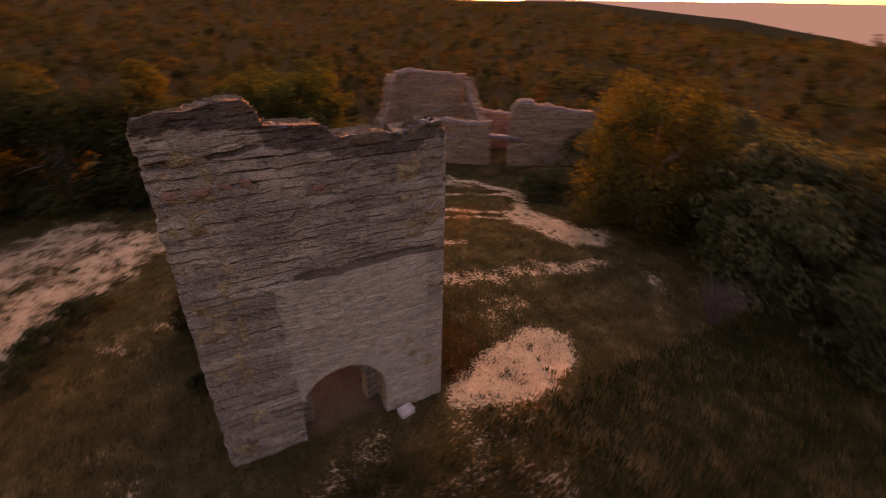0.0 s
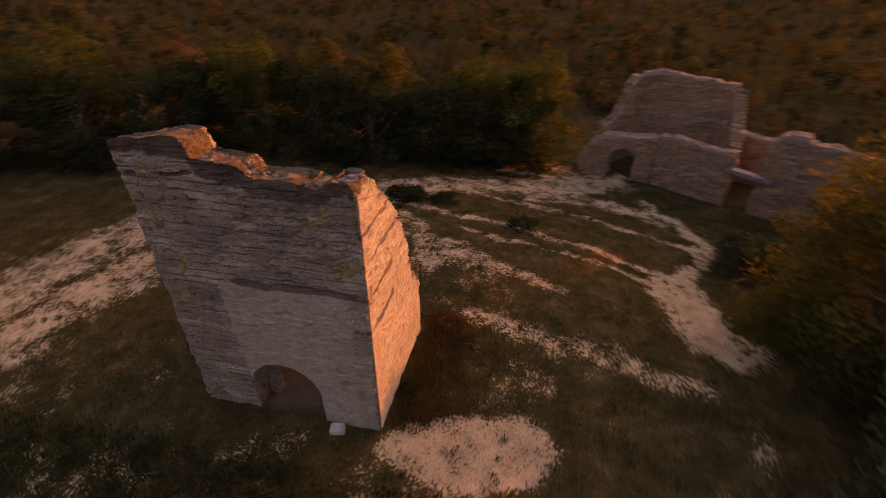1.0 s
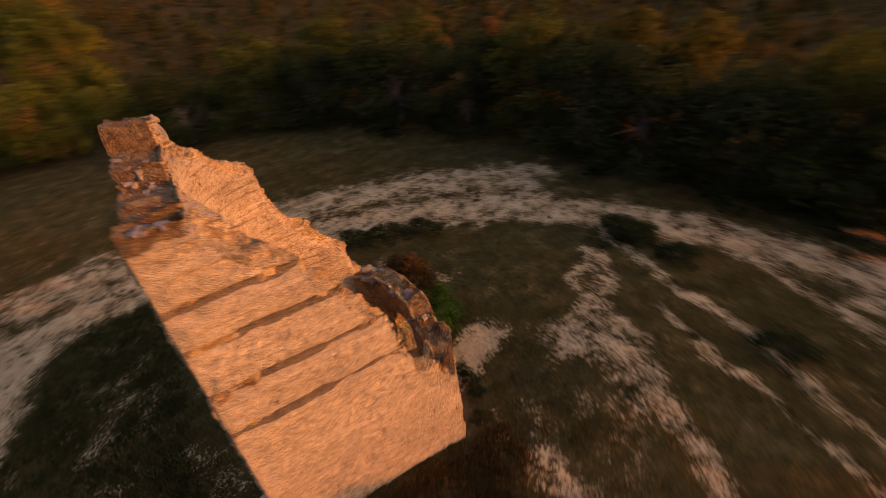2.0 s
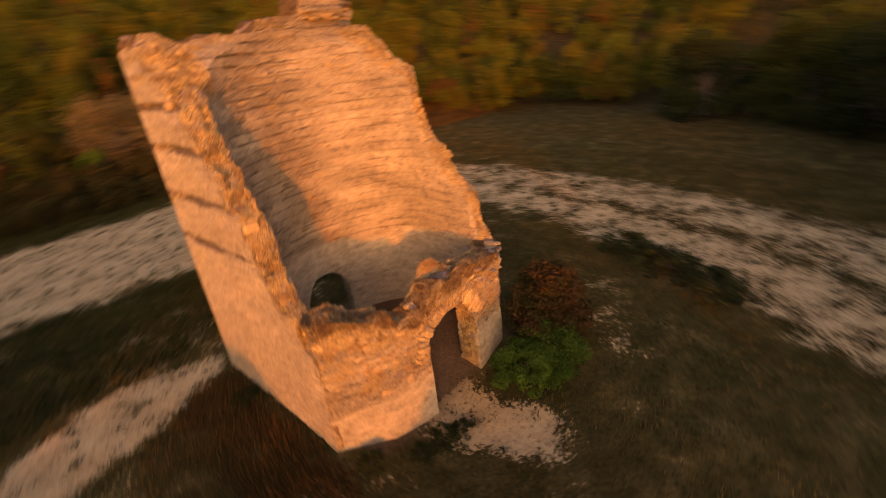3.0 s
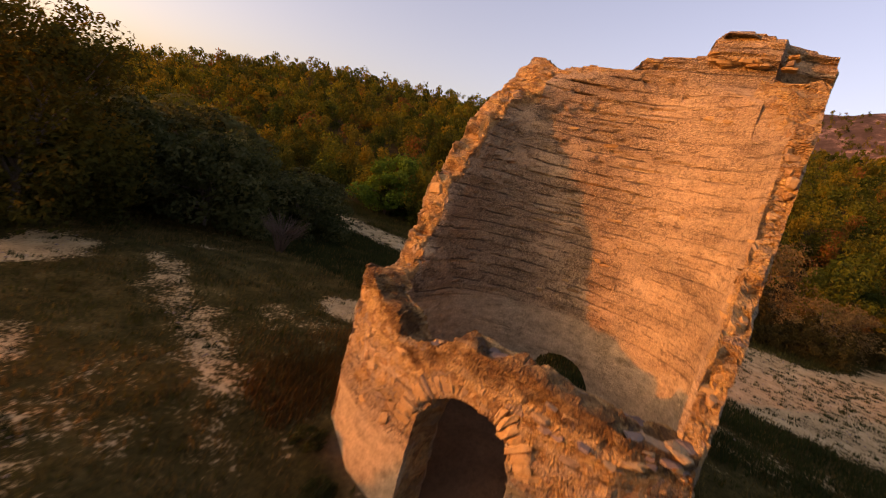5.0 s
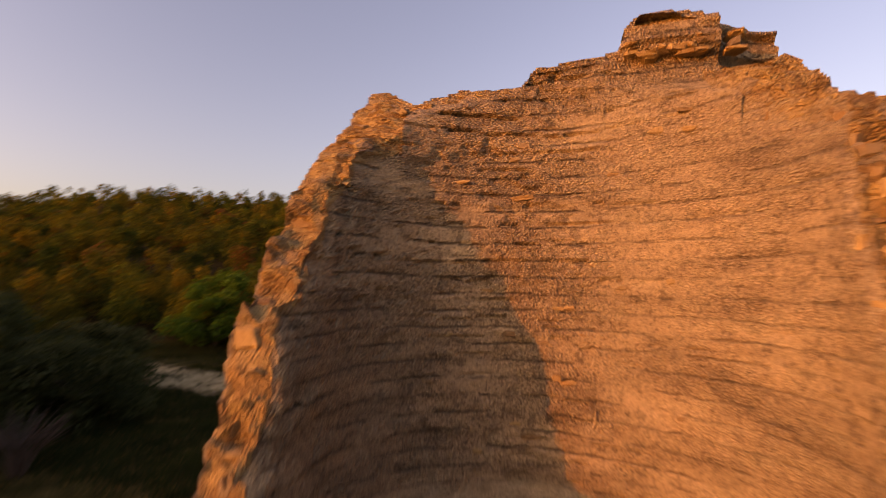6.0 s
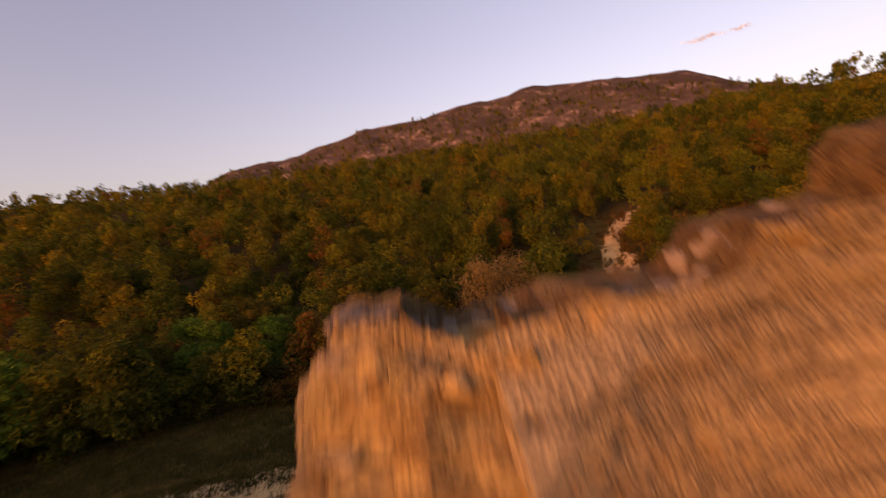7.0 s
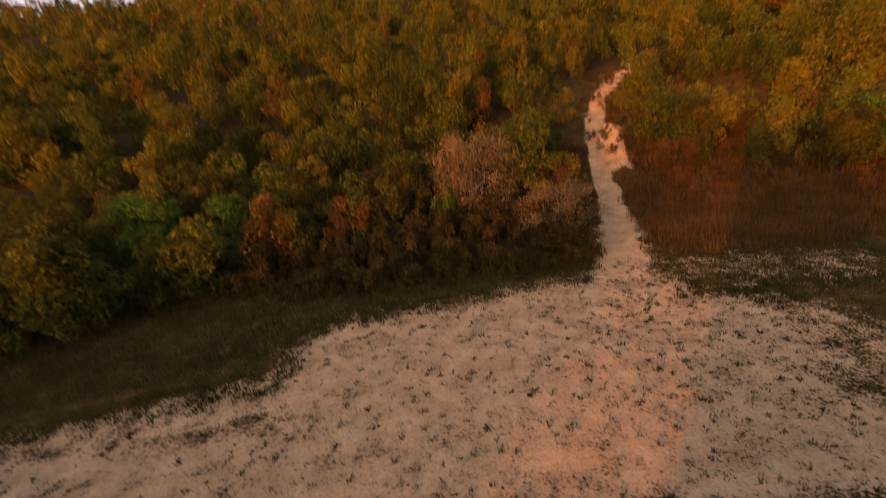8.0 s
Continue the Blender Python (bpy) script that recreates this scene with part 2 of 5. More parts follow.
def ground_material():
    """Dry autumn grass over pale stony soil; the dirt attribute says where feet and wheels have bared it."""
    mat, n, l, bsdf = material("grass_and_soil")
    co = n.new("ShaderNodeNewGeometry").outputs["Position"]
    big, mid, fine = noise_node(n, l, co, 0.12, 4), noise_node(n, l, co, 1.3, 6, 0.7), noise_node(n, l, co, 14.0, 5, 0.75)
    grass = ramp_node(n, l, mid, [(0.28, (0.032, 0.028, 0.012)), (0.5, (0.070, 0.054, 0.021)), (0.72, (0.145, 0.100, 0.042))])
    red = ramp_node(n, l, big, [(0.4, (0.9, 1.0, 0.9)), (0.62, (1.22, 0.96, 0.74))])
    grass = mix_node(n, l, 0.7, grass, red, "MULTIPLY")
    grass = mix_node(n, l, 0.8, grass, ramp_node(n, l, fine, [(0.3, (0.4, 0.42, 0.35)), (0.52, (1, 1, 1)), (0.72, (1.6, 1.45, 1.2))]), "MULTIPLY")
    soil = ramp_node(n, l, mid, [(0.3, (0.34, 0.22, 0.11)), (0.55, (0.52, 0.35, 0.18)), (0.75, (0.64, 0.455, 0.25))])
    soil = mix_node(n, l, 0.8, soil, ramp_node(n, l, fine, [(0.28, (0.45, 0.43, 0.4)), (0.5, (1, 1, 1)), (0.74, (1.22, 1.2, 1.16))]), "MULTIPLY")
    cover = attr_node(n, "scrub")
    bush = ramp_node(n, l, mid, [(0.3, (0.026, 0.021, 0.010)), (0.55, (0.050, 0.036, 0.015)), (0.75, (0.080, 0.054, 0.022))])
    grass = mix_node(n, l, cover, grass, bush)
    d = attr_node(n, "dirt")
    edge = math_node(n, l, "ADD", math_node(n, l, "MULTIPLY", math_node(n, l, "SUBTRACT", fine, 0.5), 2.0),
                     math_node(n, l, "MULTIPLY", math_node(n, l, "SUBTRACT", mid, 0.5), 1.6))
    mask = ramp_node(n, l, math_node(n, l, "SUBTRACT", math_node(n, l, "ADD", d, edge), math_node(n, l, "MULTIPLY", cover, 2.0)), [(0.44, (0, 0, 0)), (0.66, (1, 1, 1))])
    surface = mix_node(n, l, mask, grass, soil)
    trodden = ramp_node(n, l, mid, [(0.3, (0.105, 0.066, 0.038)), (0.7, (0.20, 0.128, 0.075))])
    trodden = mix_node(n, l, 0.7, trodden, ramp_node(n, l, fine, [(0.3, (0.5, 0.48, 0.45)), (0.55, (1, 1, 1))]), "MULTIPLY")
    surface = mix_node(n, l, attr_node(n, "trod"), surface, trodden)
    height = n.new("ShaderNodeSeparateXYZ")
    l.new(co, height.inputs["Vector"])
    crag = noise_node(n, l, co, 0.035, 8, 0.75, (1, 1, 0.45))
    rock = ramp_node(n, l, crag, [(0.44, (0.055, 0.042, 0.036)), (0.56, (0.095, 0.068, 0.060)), (0.66, (0.30, 0.205, 0.175))])
    high = math_node(n, l, "MULTIPLY", math_node(n, l, "SUBTRACT", height.outputs["Z"], 75.0), 0.02, clamp=True)
    l.new(mix_node(n, l, high, surface, rock), bsdf.inputs["Base Color"])
    bsdf.inputs["Roughness"].default_value = 1.0
    bsdf.inputs["Specular IOR Level"].default_value = 0.0
    relief = math_node(n, l, "ADD", fine, math_node(n, l, "MULTIPLY", mid, 0.6))
    relief = math_node(n, l, "MULTIPLY", relief, math_node(n, l, "SUBTRACT", 1.0, math_node(n, l, "MULTIPLY", cover, 0.8)))
    bump_node(n, l, bsdf, relief, 0.8, 0.08)
    return mat


def leaf_material(name, tones):
    """Leaves: the tone runs from tree to tree and a little from spray to spray."""
    mat, n, l, bsdf = material(name)
    geo = n.new("ShaderNodeNewGeometry")
    fac = math_node(n, l, "ADD", math_node(n, l, "MULTIPLY", attr_node(n, "tone"), 0.88), math_node(n, l, "MULTIPLY", geo.outputs["Random Per Island"], 0.12))
    tone = ramp_node(n, l, fac, [(k / (len(tones) - 1), c) for k, c in enumerate(tones)])
    clump = noise_node(n, l, geo.outputs["Position"], 0.8, 3)
    tone = mix_node(n, l, 0.6, tone, ramp_node(n, l, clump, [(0.35, (0.62, 0.7, 0.62)), (0.65, (1.3, 1.2, 0.95))]), "MULTIPLY")
    l.new(tone, bsdf.inputs["Base Color"])
    bsdf.inputs["Roughness"].default_value = 0.85
    bsdf.inputs["Specular IOR Level"].default_value = 0.04
    glow = n.new("ShaderNodeBsdfTranslucent")
    l.new(mix_node(n, l, 1.0, tone, (1.5, 1.25, 0.7), "MULTIPLY"), glow.inputs["Color"])
    both = n.new("ShaderNodeMixShader")
    both.inputs[0].default_value = 0.4
    l.new(bsdf.outputs["BSDF"], both.inputs[1])
    l.new(glow.outputs["BSDF"], both.inputs[2])
    l.new(both.outputs["Shader"], n["Material Output"].inputs["Surface"])
    return mat


def bark_material(name, tone):
    mat, n, l, bsdf = material(name)
    co = n.new("ShaderNodeNewGeometry").outputs["Position"]
    g = noise_node(n, l, co, 6.0, 5, 0.7, (1, 1, 0.25))
    l.new(ramp_node(n, l, g, [(0.3, tuple(0.5 * v for v in tone)), (0.7, tone)]), bsdf.inputs["Base Color"])
    bsdf.inputs["Roughness"].default_value = 0.9
    bump_node(n, l, bsdf, g, 0.8, 0.03)
    return mat


STONE = masonry_material("weathered_masonry", (0.27, 0.21, 0.145), (0.53, 0.41, 0.265), (0.68, 0.55, 0.355), 0.5)
RUIN = masonry_material("ruin_masonry", (0.19, 0.13, 0.105), (0.38, 0.28, 0.225), (0.60, 0.47, 0.39), 0.45, (0.95, 0.80, 0.80))
GROUND = ground_material()
LEAF_OLIVE = leaf_material("olive_leaves", [(0.022, 0.032, 0.010), (0.040, 0.052, 0.014), (0.068, 0.076, 0.018), (0.10, 0.095, 0.022)])
LEAF_GOLD = leaf_material("golden_leaves", [(0.026, 0.030, 0.009), (0.046, 0.047, 0.012), (0.078, 0.068, 0.016), (0.105, 0.080, 0.018)])
LEAF_DARK = leaf_material("dark_leaves", [(0.010, 0.015, 0.007), (0.020, 0.030, 0.012), (0.036, 0.046, 0.018), (0.050, 0.060, 0.024)])
LEAF_GREEN = leaf_material("fresh_green_leaves", [(0.020, 0.052, 0.011), (0.042, 0.102, 0.019), (0.070, 0.148, 0.027), (0.090, 0.165, 0.033)])
LEAF_GREY = leaf_material("grey_green_leaves", [(0.015, 0.022, 0.009), (0.037, 0.047, 0.020), (0.070, 0.081, 0.037), (0.112, 0.119, 0.060)])
LEAF_RED = leaf_material("russet_leaves", [(0.038, 0.030, 0.014), (0.078, 0.048, 0.021), (0.12, 0.066, 0.027), (0.10, 0.080, 0.034)])
LEAF_DRY = leaf_material("dry_twigs_and_seed_heads", [(0.085, 0.063, 0.034), (0.13, 0.097, 0.050), (0.18, 0.132, 0.068), (0.15, 0.112, 0.060)])
LEAF_AUTUMN = leaf_material("autumn_wood_leaves", [(0.018, 0.027, 0.008), (0.033, 0.053, 0.012), (0.066, 0.087, 0.018), (0.134, 0.134, 0.023), (0.023, 0.039, 0.011), (0.089, 0.092, 0.018), (0.165, 0.128, 0.024), (0.039, 0.060, 0.014), (0.076, 0.077, 0.018), (0.178, 0.063, 0.029)])
LEAF_BROWN = leaf_material("brown_scrub_leaves", [(0.030, 0.025, 0.010), (0.050, 0.040, 0.014), (0.070, 0.052, 0.019), (0.052, 0.050, 0.017)])
BARK = bark_material("grey_brown_bark", (0.13, 0.10, 0.075))


# ---- the land ----
def polyline_reach(x, y, pts):
    """Distance of each (x, y) from an open polyline."""
    best = np.full(np.shape(x), 1e9)
    for (ax, ay), (bx, by) in zip(pts, pts[1:]):
        dx, dy = bx - ax, by - ay
        k = np.clip(((x - ax) * dx + (y - ay) * dy) / (dx * dx + dy * dy), 0, 1)
        best = np.minimum(best, np.hypot(x - ax - k * dx, y - ay - k * dy))
    return best


def off_north(az):
    return np.abs((az + 180) % 360 - 180)


BANK = [(-12.0, -24.4), (-13.1, -27.4), (-14.4, -30.6)]      # earth bank along the path up the hill


def land(x, y):
    """Height of the ground: the tower's knoll, the hollow of the ruins, scrub country to the sun, the wooded hill and the rocky peak behind."""
    x, y = np.asarray(x, float), np.asarray(y, float)
    r = np.hypot(x, y)
    az = np.degrees(np.arctan2(x, y))
    s = 0.55 * x + 0.83 * y
    z = -1.25 * smooth(8.5, 19, s) * (1 - smooth(60, 160, r))
    z = z - 0.46 * np.exp(-((x - 0.5) ** 2 + (y - 4.7) ** 2) / 3.0)
    # the wooded hill, highest towards the south-east and south-west
    ridge = np.interp((az + 360) % 360, [0, 60, 85, 107, 125, 146, 160, 175, 195, 215, 230, 260, 300, 360],
                      [0.0, -0.02, 0.005, 0.064, 0.143, 0.165, 0.172, 0.182, 0.182, 0.172, 0.165, 0.12, 0.04, 0.0])
    start = np.interp((az + 360) % 360, [0, 90, 140, 180, 210, 260, 360], [40, 40, 24, 17, 17, 30, 40])
    top = 340 + 40 * np.sin(np.radians(az * 3))
    rise = np.where(r < top, smooth(0, 26, r - start) * (r - start), top - start)
    hill = ridge * 1.12 * rise - 0.12 * np.clip(r - top, 0, 500) * smooth(0, 300, r - top)
    z = z + hill
    # the rocky peak beyond, and low far mountains
    lift = np.interp((az + 360) % 360, [0, 140, 152, 160, 167, 173, 180, 188, 198, 206, 211, 216, 222, 240, 360],
                     [0, 20, 102, 168, 185, 204, 222, 235, 238, 226, 211, 192, 150, 40, 0])
    peak = lift * np.exp(-((r - 850) / 300) ** 2) + fbm(x / 60, y / 60, 3.5) * 9 * smooth(500, 700, r)
    z = np.where(r > 430, np.maximum(z, peak), z)
    # the low scrub ridge under the sun, falling away to the plain
    low_ridge = np.interp(az, [-90, -60, -20, 20, 43.5, 50, 58.6, 66.5, 72, 85, 110], [0, 2, 7, 8.5, 8.6, 3.5, -2.5, -12, -20, -20, 0])
    z = z + low_ridge * smooth(120, 400, r)
    z = z + smooth(1500, 2600, r) * 26 * (1 + 0.6 * np.sin(np.radians(az * 7))) * np.exp(-((az - 10) / 12) ** 2)
    z = z - 80 * smooth(430, 900, r) * smooth(25, 45, az) * (1 - smooth(82, 100, az))
    wooded = smooth(80, 110, off_north(az))
    z = z + 0.75 * np.exp(-(polyline_reach(x, y, BANK) / 0.55) ** 2)
    wob = fbm(x / 45, y / 45, 0.5) * (0.5 + 1.7 * wooded) * smooth(45, 140, r) + fbm(x / 9, y / 9, 2.5) * (0.06 + 0.3 * wooded) * smooth(12, 40, r)
    return z + wob + fbm(x / 2.2, y / 2.2, 7.5) * 0.05 * smooth(2.6, 5, r)


TRACKS = [  # way of each bare strip: points, half width, strength
    ([(26, -11.5), (13, -8.9), (6, -10.2), (0, -10.5), (-5, -8), (-8.4, -3), (-8.1, 2), (-6.8, 6), (-4.6, 9.8), (-1, 11.8), (2.5, 13.8), (5.7, 16.0), (8.8, 17.4)], 1.1, 0.66),
    ([(-9, -9), (-10.4, -3), (-10.2, 3), (-8.6, 8), (-6, 11.5)], 1.5, 0.62),
    ([(-6, -12.5), (-7.6, -16.5), (-9.1, -19.8), (-11.1, -25.5), (-13.0, -30.9), (-15.6, -35.5), (-19.4, -40.1), (-23.8, -43.8)], 0.7, 1.0),
    ([(3.0, -10.2), (-1, -9.2), (-6.5, -9.2)], 2.7, 0.9),
    ([(3.6, -7.4), (-1, -6.6), (-6, -6.4)], 1.7, 0.85),
    ([(13, -8.6), (8.5, -8.0), (3, -7.4), (-2, -6.4), (-7, -5.4)], 1.4, 0.85),
    ([(2.7, -0.35), (4.2, -0.5), (5.2, 0.1)], 0.5, 0.86),
    ([(3.9, -0.1), (4.9, 0.4)], 0.45, 0.84),
    ([(3.2, 0.1), (3.9, 0.3)], 0.4, 0.84),
    ([(9.2, 6.8), (9.6, 4.6), (10.0, 4.2)], 0.75, 1.0),
    ([(9.4, 7.0), (11.5, 11), (10, 15)], 0.35, 0.75),
    ([(0.2, 3.0), (0.1, 4.6), (0.0, 5.3)], 0.48, 0.95),
    ([(1.2, 7.4), (3.4, 6.5)], 0.45, 0.55),
    ([(-0.9, 10.4), (2.5, 9.8), (6.4, 8.8), (8.8, 7.4)], 0.16, 0.62),
    ([(-0.5, 9.4), (0.0, 8.2), (1.6, 7.4)], 0.14, 0.62),
    ([(2.0, 8.8), (6, 8.0), (8.4, 7.0)], 0.12, 0.55),
    ([(3.4, 4.0), (5.3, 3.5), (7.8, 3.0), (8.8, 2.6)], 0.42, 0.52),
    ([(1.4, 6.6), (2.4, 7.2)], 0.7, 0.6),
    ([(-0.8, -1.2), (0.4, -0.7)], 0.3, 0.42),
    ([(-3.4, -2.4), (-2.2, -3.0)], 0.3, 0.48),
    ([(3.6, -11.8), (-1, -11.9), (-6, -12.2)], 1.7, 0.85),
    ([(-5.0, -12.5), (-6.9, -14.6), (-8.1, -17.6)], 1.0, 0.8),
    ([(-8, -13.2), (-13, -11.6)], 1.6, 0.5),
    ([(-1, 11.6), (2.0, 12.6), (6.9, 11.8), (11, 10.4)], 0.3, 0.55),
    ([(4.4, 13.4), (7.6, 14.2), (10.6, 13.2)], 0.9, 0.54),
    ([(3.4, 17.6), (5.6, 18.6), (6.9, 17.6)], 1.2, 0.56),
    (BANK, 0.42, 1.0),
    ([(8.9, 17.9), (7.8, 16.5), (6.4, 15.4), (4.6, 14.6)], 0.6, 0.8),
    ([(-0.6, 9.6), (1.4, 7.85), (3.2, 7.0), (5.7, 5.7)], 0.25, 0.55),
]


def bareness(x, y):
    d = np.zeros(np.shape(x))
    wx, wy = x + 0.25 * fbm(x / 0.9, y / 0.9, 1.5), y + 0.25 * fbm(x / 0.9, y / 0.9, 4.5)
    for pts, half, much in TRACKS:
        away = polyline_reach(wx, wy, pts)
        d = np.maximum(d, much * (1 - smooth(half * 0.35, half * 1.65 + 0.12, away)))
    d = np.maximum(d, 0.30 * smooth(0.15, 0.6, fbm(x / 2.6, y / 2.6, 9.5)) * (1 - smooth(9, 24, np.hypot(x, y))))
    inside = (np.abs(x) < 1.8) & (y > 0.3) & (y < 3.7)
    return np.where(inside, 0.04, d)


def build_ground():
    turns = 420
    radii = np.concatenate([np.linspace(0.01, 16, 130), 16 * (3600 / 16) ** (np.arange(1, 121) / 120)])
    a = np.linspace(0, 2 * np.pi, turns, endpoint=False)
    x, y = np.sin(a)[None] * radii[:, None], np.cos(a)[None] * radii[:, None] + 1.5
    x, y = x.ravel(), y.ravel()
    verts = np.stack([x, y, land(x, y)], 1)
    i, j = np.meshgrid(np.arange(len(radii) - 1), np.arange(turns), indexing="ij")
    i, j = i.ravel(), j.ravel()
    k = (j + 1) % turns
    faces = np.stack([i * turns + j, i * turns + k, (i + 1) * turns + k, (i + 1) * turns + j], 1)[:, ::-1]
    verts = np.vstack([verts, [[0, 1.5, float(land(0.0, 1.5))]]])
    me = mesh_from("ground", verts, faces, GROUND, flat=False)
    value_attr(me, "dirt", np.append(bareness(x, y), 0.04))
    slope_grass = smooth(-10, -14, x) * smooth(-40, -36, x) * smooth(-44, -40, y) * smooth(-14, -18, y)
    value_attr(me, "scrub", np.append(smooth(17, 34, np.hypot(x, y)) * (1 - 0.85 * slope_grass) * (1 - smooth(0.2, 0.6, bareness(x, y))), 0.0))
    value_attr(me, "trod", np.append(smooth(1.9, 1.5, np.abs(x)) * smooth(0.0, 0.3, y) * smooth(4.0, 3.5, y), 1.0))
    return tagged(new("ground", me), "dry autumn grass and bare stony soil round a ruined tower", "ground", kind="structure")


build_ground()


# ---- the ruined tower ----
def sheet_wall(name, plan, span, top, openings, thick, relief_out, relief_in, attrs, mat, cell=0.075, low=-0.5, high=6.4, layers=6, ragged=0.05, tilt=0.0, core=None, inner_plaster=None, ends=0.0):
    """A wall that follows a plan line: u runs along it in metres, v is the height. Its head follows top(u), its
    openings are arches (middle, half width, spring, foot), both faces carry relief, and broken edges are rough."""
    pts = np.asarray(plan, float)
    seg = np.hypot(*np.diff(pts, axis=0).T)
    at = np.concatenate([[0], np.cumsum(seg)])
    nu, nv = max(2, int(round((span[1] - span[0]) / cell))), int(round((high - low) / cell))
    u, v = np.linspace(span[0], span[1], nu + 1), np.linspace(low, high, nv + 1)
    U, V = np.meshgrid(u, v, indexing="ij")
    head = np.vectorize(top)(u)
    head = head + ragged * fbm(u * 3.1 + 31 * len(name), 0.3, 0.7, 3)
    uc, vc = 0.5 * (u[:-1] + u[1:]), 0.5 * (v[:-1] + v[1:])
    UC, VC = np.meshgrid(uc, vc, indexing="ij")
    keep = VC < np.interp(uc, u, head)[:, None]
    for mid, half, spring, foot in openings:
        hole = (np.abs(UC - mid) < half) & (VC < spring) & (VC > foot)
        hole |= (np.hypot(UC - mid, VC - spring) < half) & (VC >= spring)
        keep &= ~hole
    for side in (0, 1):         # ragged upright ends
        k = np.arange(8)
        shift = ends * np.clip(0.2 + 1.3 * fbm(np.floor(v * 7) * 1.7, 4.0 + 9 * side, 0.5, 2), 0, 1.3)
        if side == 0:
            U[k] = U[k] + (1 - k / 8)[:, None] * shift
        else:
            U[-1 - k] = U[-1 - k] - (1 - k / 8)[:, None] * shift
    # draw the rim of the cells on to the true outline
    for mid, half, spring, foot in openings:
        d = np.where(V >= spring, np.hypot(U - mid, V - spring), np.abs(U - mid))
        near = (np.abs(d - half) < 0.62 * cell) & (V > foot - 0.01)
        k = np.where(near, half / np.maximum(d, 1e-6), 1)
        U, V = mid + (U - mid) * k, np.where(V >= spring, spring + (V - spring) * k, V)
    near = np.abs(V - head[:, None]) < 0.55 * cell
    V = np.where(near, head[:, None], V)
    crown = np.where(near | (V > head[:, None]), 1.0, 0.0)
    used = np.zeros((nu + 1, nv + 1), bool)
    for a in (0, 1):
        for b in (0, 1):
            used[a:nu + a, b:nv + b] |= keep
    index = -np.ones((nu + 1, nv + 1), int)
    index[used] = np.arange(used.sum())
    un, vn = U[used], V[used]
    crest = crown[used]
    px, py = np.interp(un, at, pts[:, 0]), np.interp(un, at, pts[:, 1])
    dx, dy = np.gradient(np.interp(np.linspace(0, at[-1], 400), at, pts[:, 0])), np.gradient(np.interp(np.linspace(0, at[-1], 400), at, pts[:, 1]))
    kernel = np.ones(21) / 21
    dx, dy = np.convolve(np.pad(dx, 10, "edge"), kernel, "valid"), np.convolve(np.pad(dy, 10, "edge"), kernel, "valid")
    tx, ty = np.interp(un, np.linspace(0, at[-1], 400), dx), np.interp(un, np.linspace(0, at[-1], 400), dy)
    length = np.hypot(tx, ty)
    inx, iny = -ty / length, tx / length           # to the left of the line: the inner side
    depth = thick(un, vn) if callable(thick) else np.full(un.shape, float(thick))
    count = len(un)
    verts, rim = [], np.zeros(count, bool)
    quads = []
    i, j = np.nonzero(keep)
    a, b, c, d = index[i, j], index[i + 1, j], index[i + 1, j + 1], index[i, j + 1]
    quads.append(np.stack([a, b, c, d], 1))                                   # outer face
    back = layers * count
    quads.append(np.stack([d, c, b, a], 1) + back)                            # inner face
    padded = np.pad(keep, 1)
    for di, dj, e0, e1 in ((-1, 0, (0, 1), (0, 0)), (1, 0, (1, 0), (1, 1)), (0, -1, (0, 0), (1, 0)), (0, 1, (1, 1), (0, 1))):
        open_side = keep & ~padded[1 + di:nu + 1 + di, 1 + dj:nv + 1 + dj]
        i, j = np.nonzero(open_side)
        p, q = index[i + e0[0], j + e0[1]], index[i + e1[0], j + e1[1]]
        rim[p] = rim[q] = True
        for k in range(layers):
            quads.append(np.stack([q + k * count, p + k * count, p + (k + 1) * count, q + (k + 1) * count], 1))
    for k in range(layers + 1):
        t = k / layers
        off = depth * t
        if k == 0:
            off = off - relief_out(un, vn)
        if k == layers:
            off = off + relief_in(un, vn)
        x, y, z = px + inx * off, py + iny * off, vn - (tilt(un) if callable(tilt) else tilt) * t * crest
        if 0 < k < layers:
            rough = rim * ragged * 1.3
            z = z + rough * fbm(x * 5, y * 5, z * 5 + 9, 2)
            x = x + rough * fbm(x * 6, y * 6 + 3, z * 6, 2) * np.abs(tx / length)
            y = y + rough * fbm(x * 6 + 7, y * 6, z * 6, 2) * np.abs(ty / length)
        verts.append(np.stack([x, y, z], 1))
    me_verts, faces = np.vstack(verts), np.vstack(quads)
    live = np.unique(faces)
    remap = -np.ones(len(me_verts), int)
    remap[live] = np.arange(len(live))
    me = mesh_from(name, me_verts[live], remap[faces], mat, flat=True)
    face = core(un, vn) if core else np.zeros(count)
    broken = np.concatenate([np.maximum(face, 0.15 * rim)] + [np.ones(count)] * (layers - 1) + [np.maximum(face, 0.15 * rim)])
    value_attr(me, "core", broken[live])
    for key, fn in attrs.items():
        values = np.tile(fn(un, vn), layers + 1)
        layer = np.repeat(np.arange(layers + 1), count)
        if key in ("plaster", "seam"):      # these lie on the outer face alone
            values = np.where(layer == 0, values, 0.0)
        if key == "crust":                  # weather has not darkened the inner face
            values = np.where(layer < layers, values, 0.0)
        if key == "plaster" and inner_plaster:
            values = np.where(layer == layers, np.tile(inner_plaster(un, vn), layers + 1), values)
        value_attr(me, key, values[live])
    return me


def table(points):
    xs, ys = zip(*points)
    return lambda q: float(np.interp(q, xs, ys))


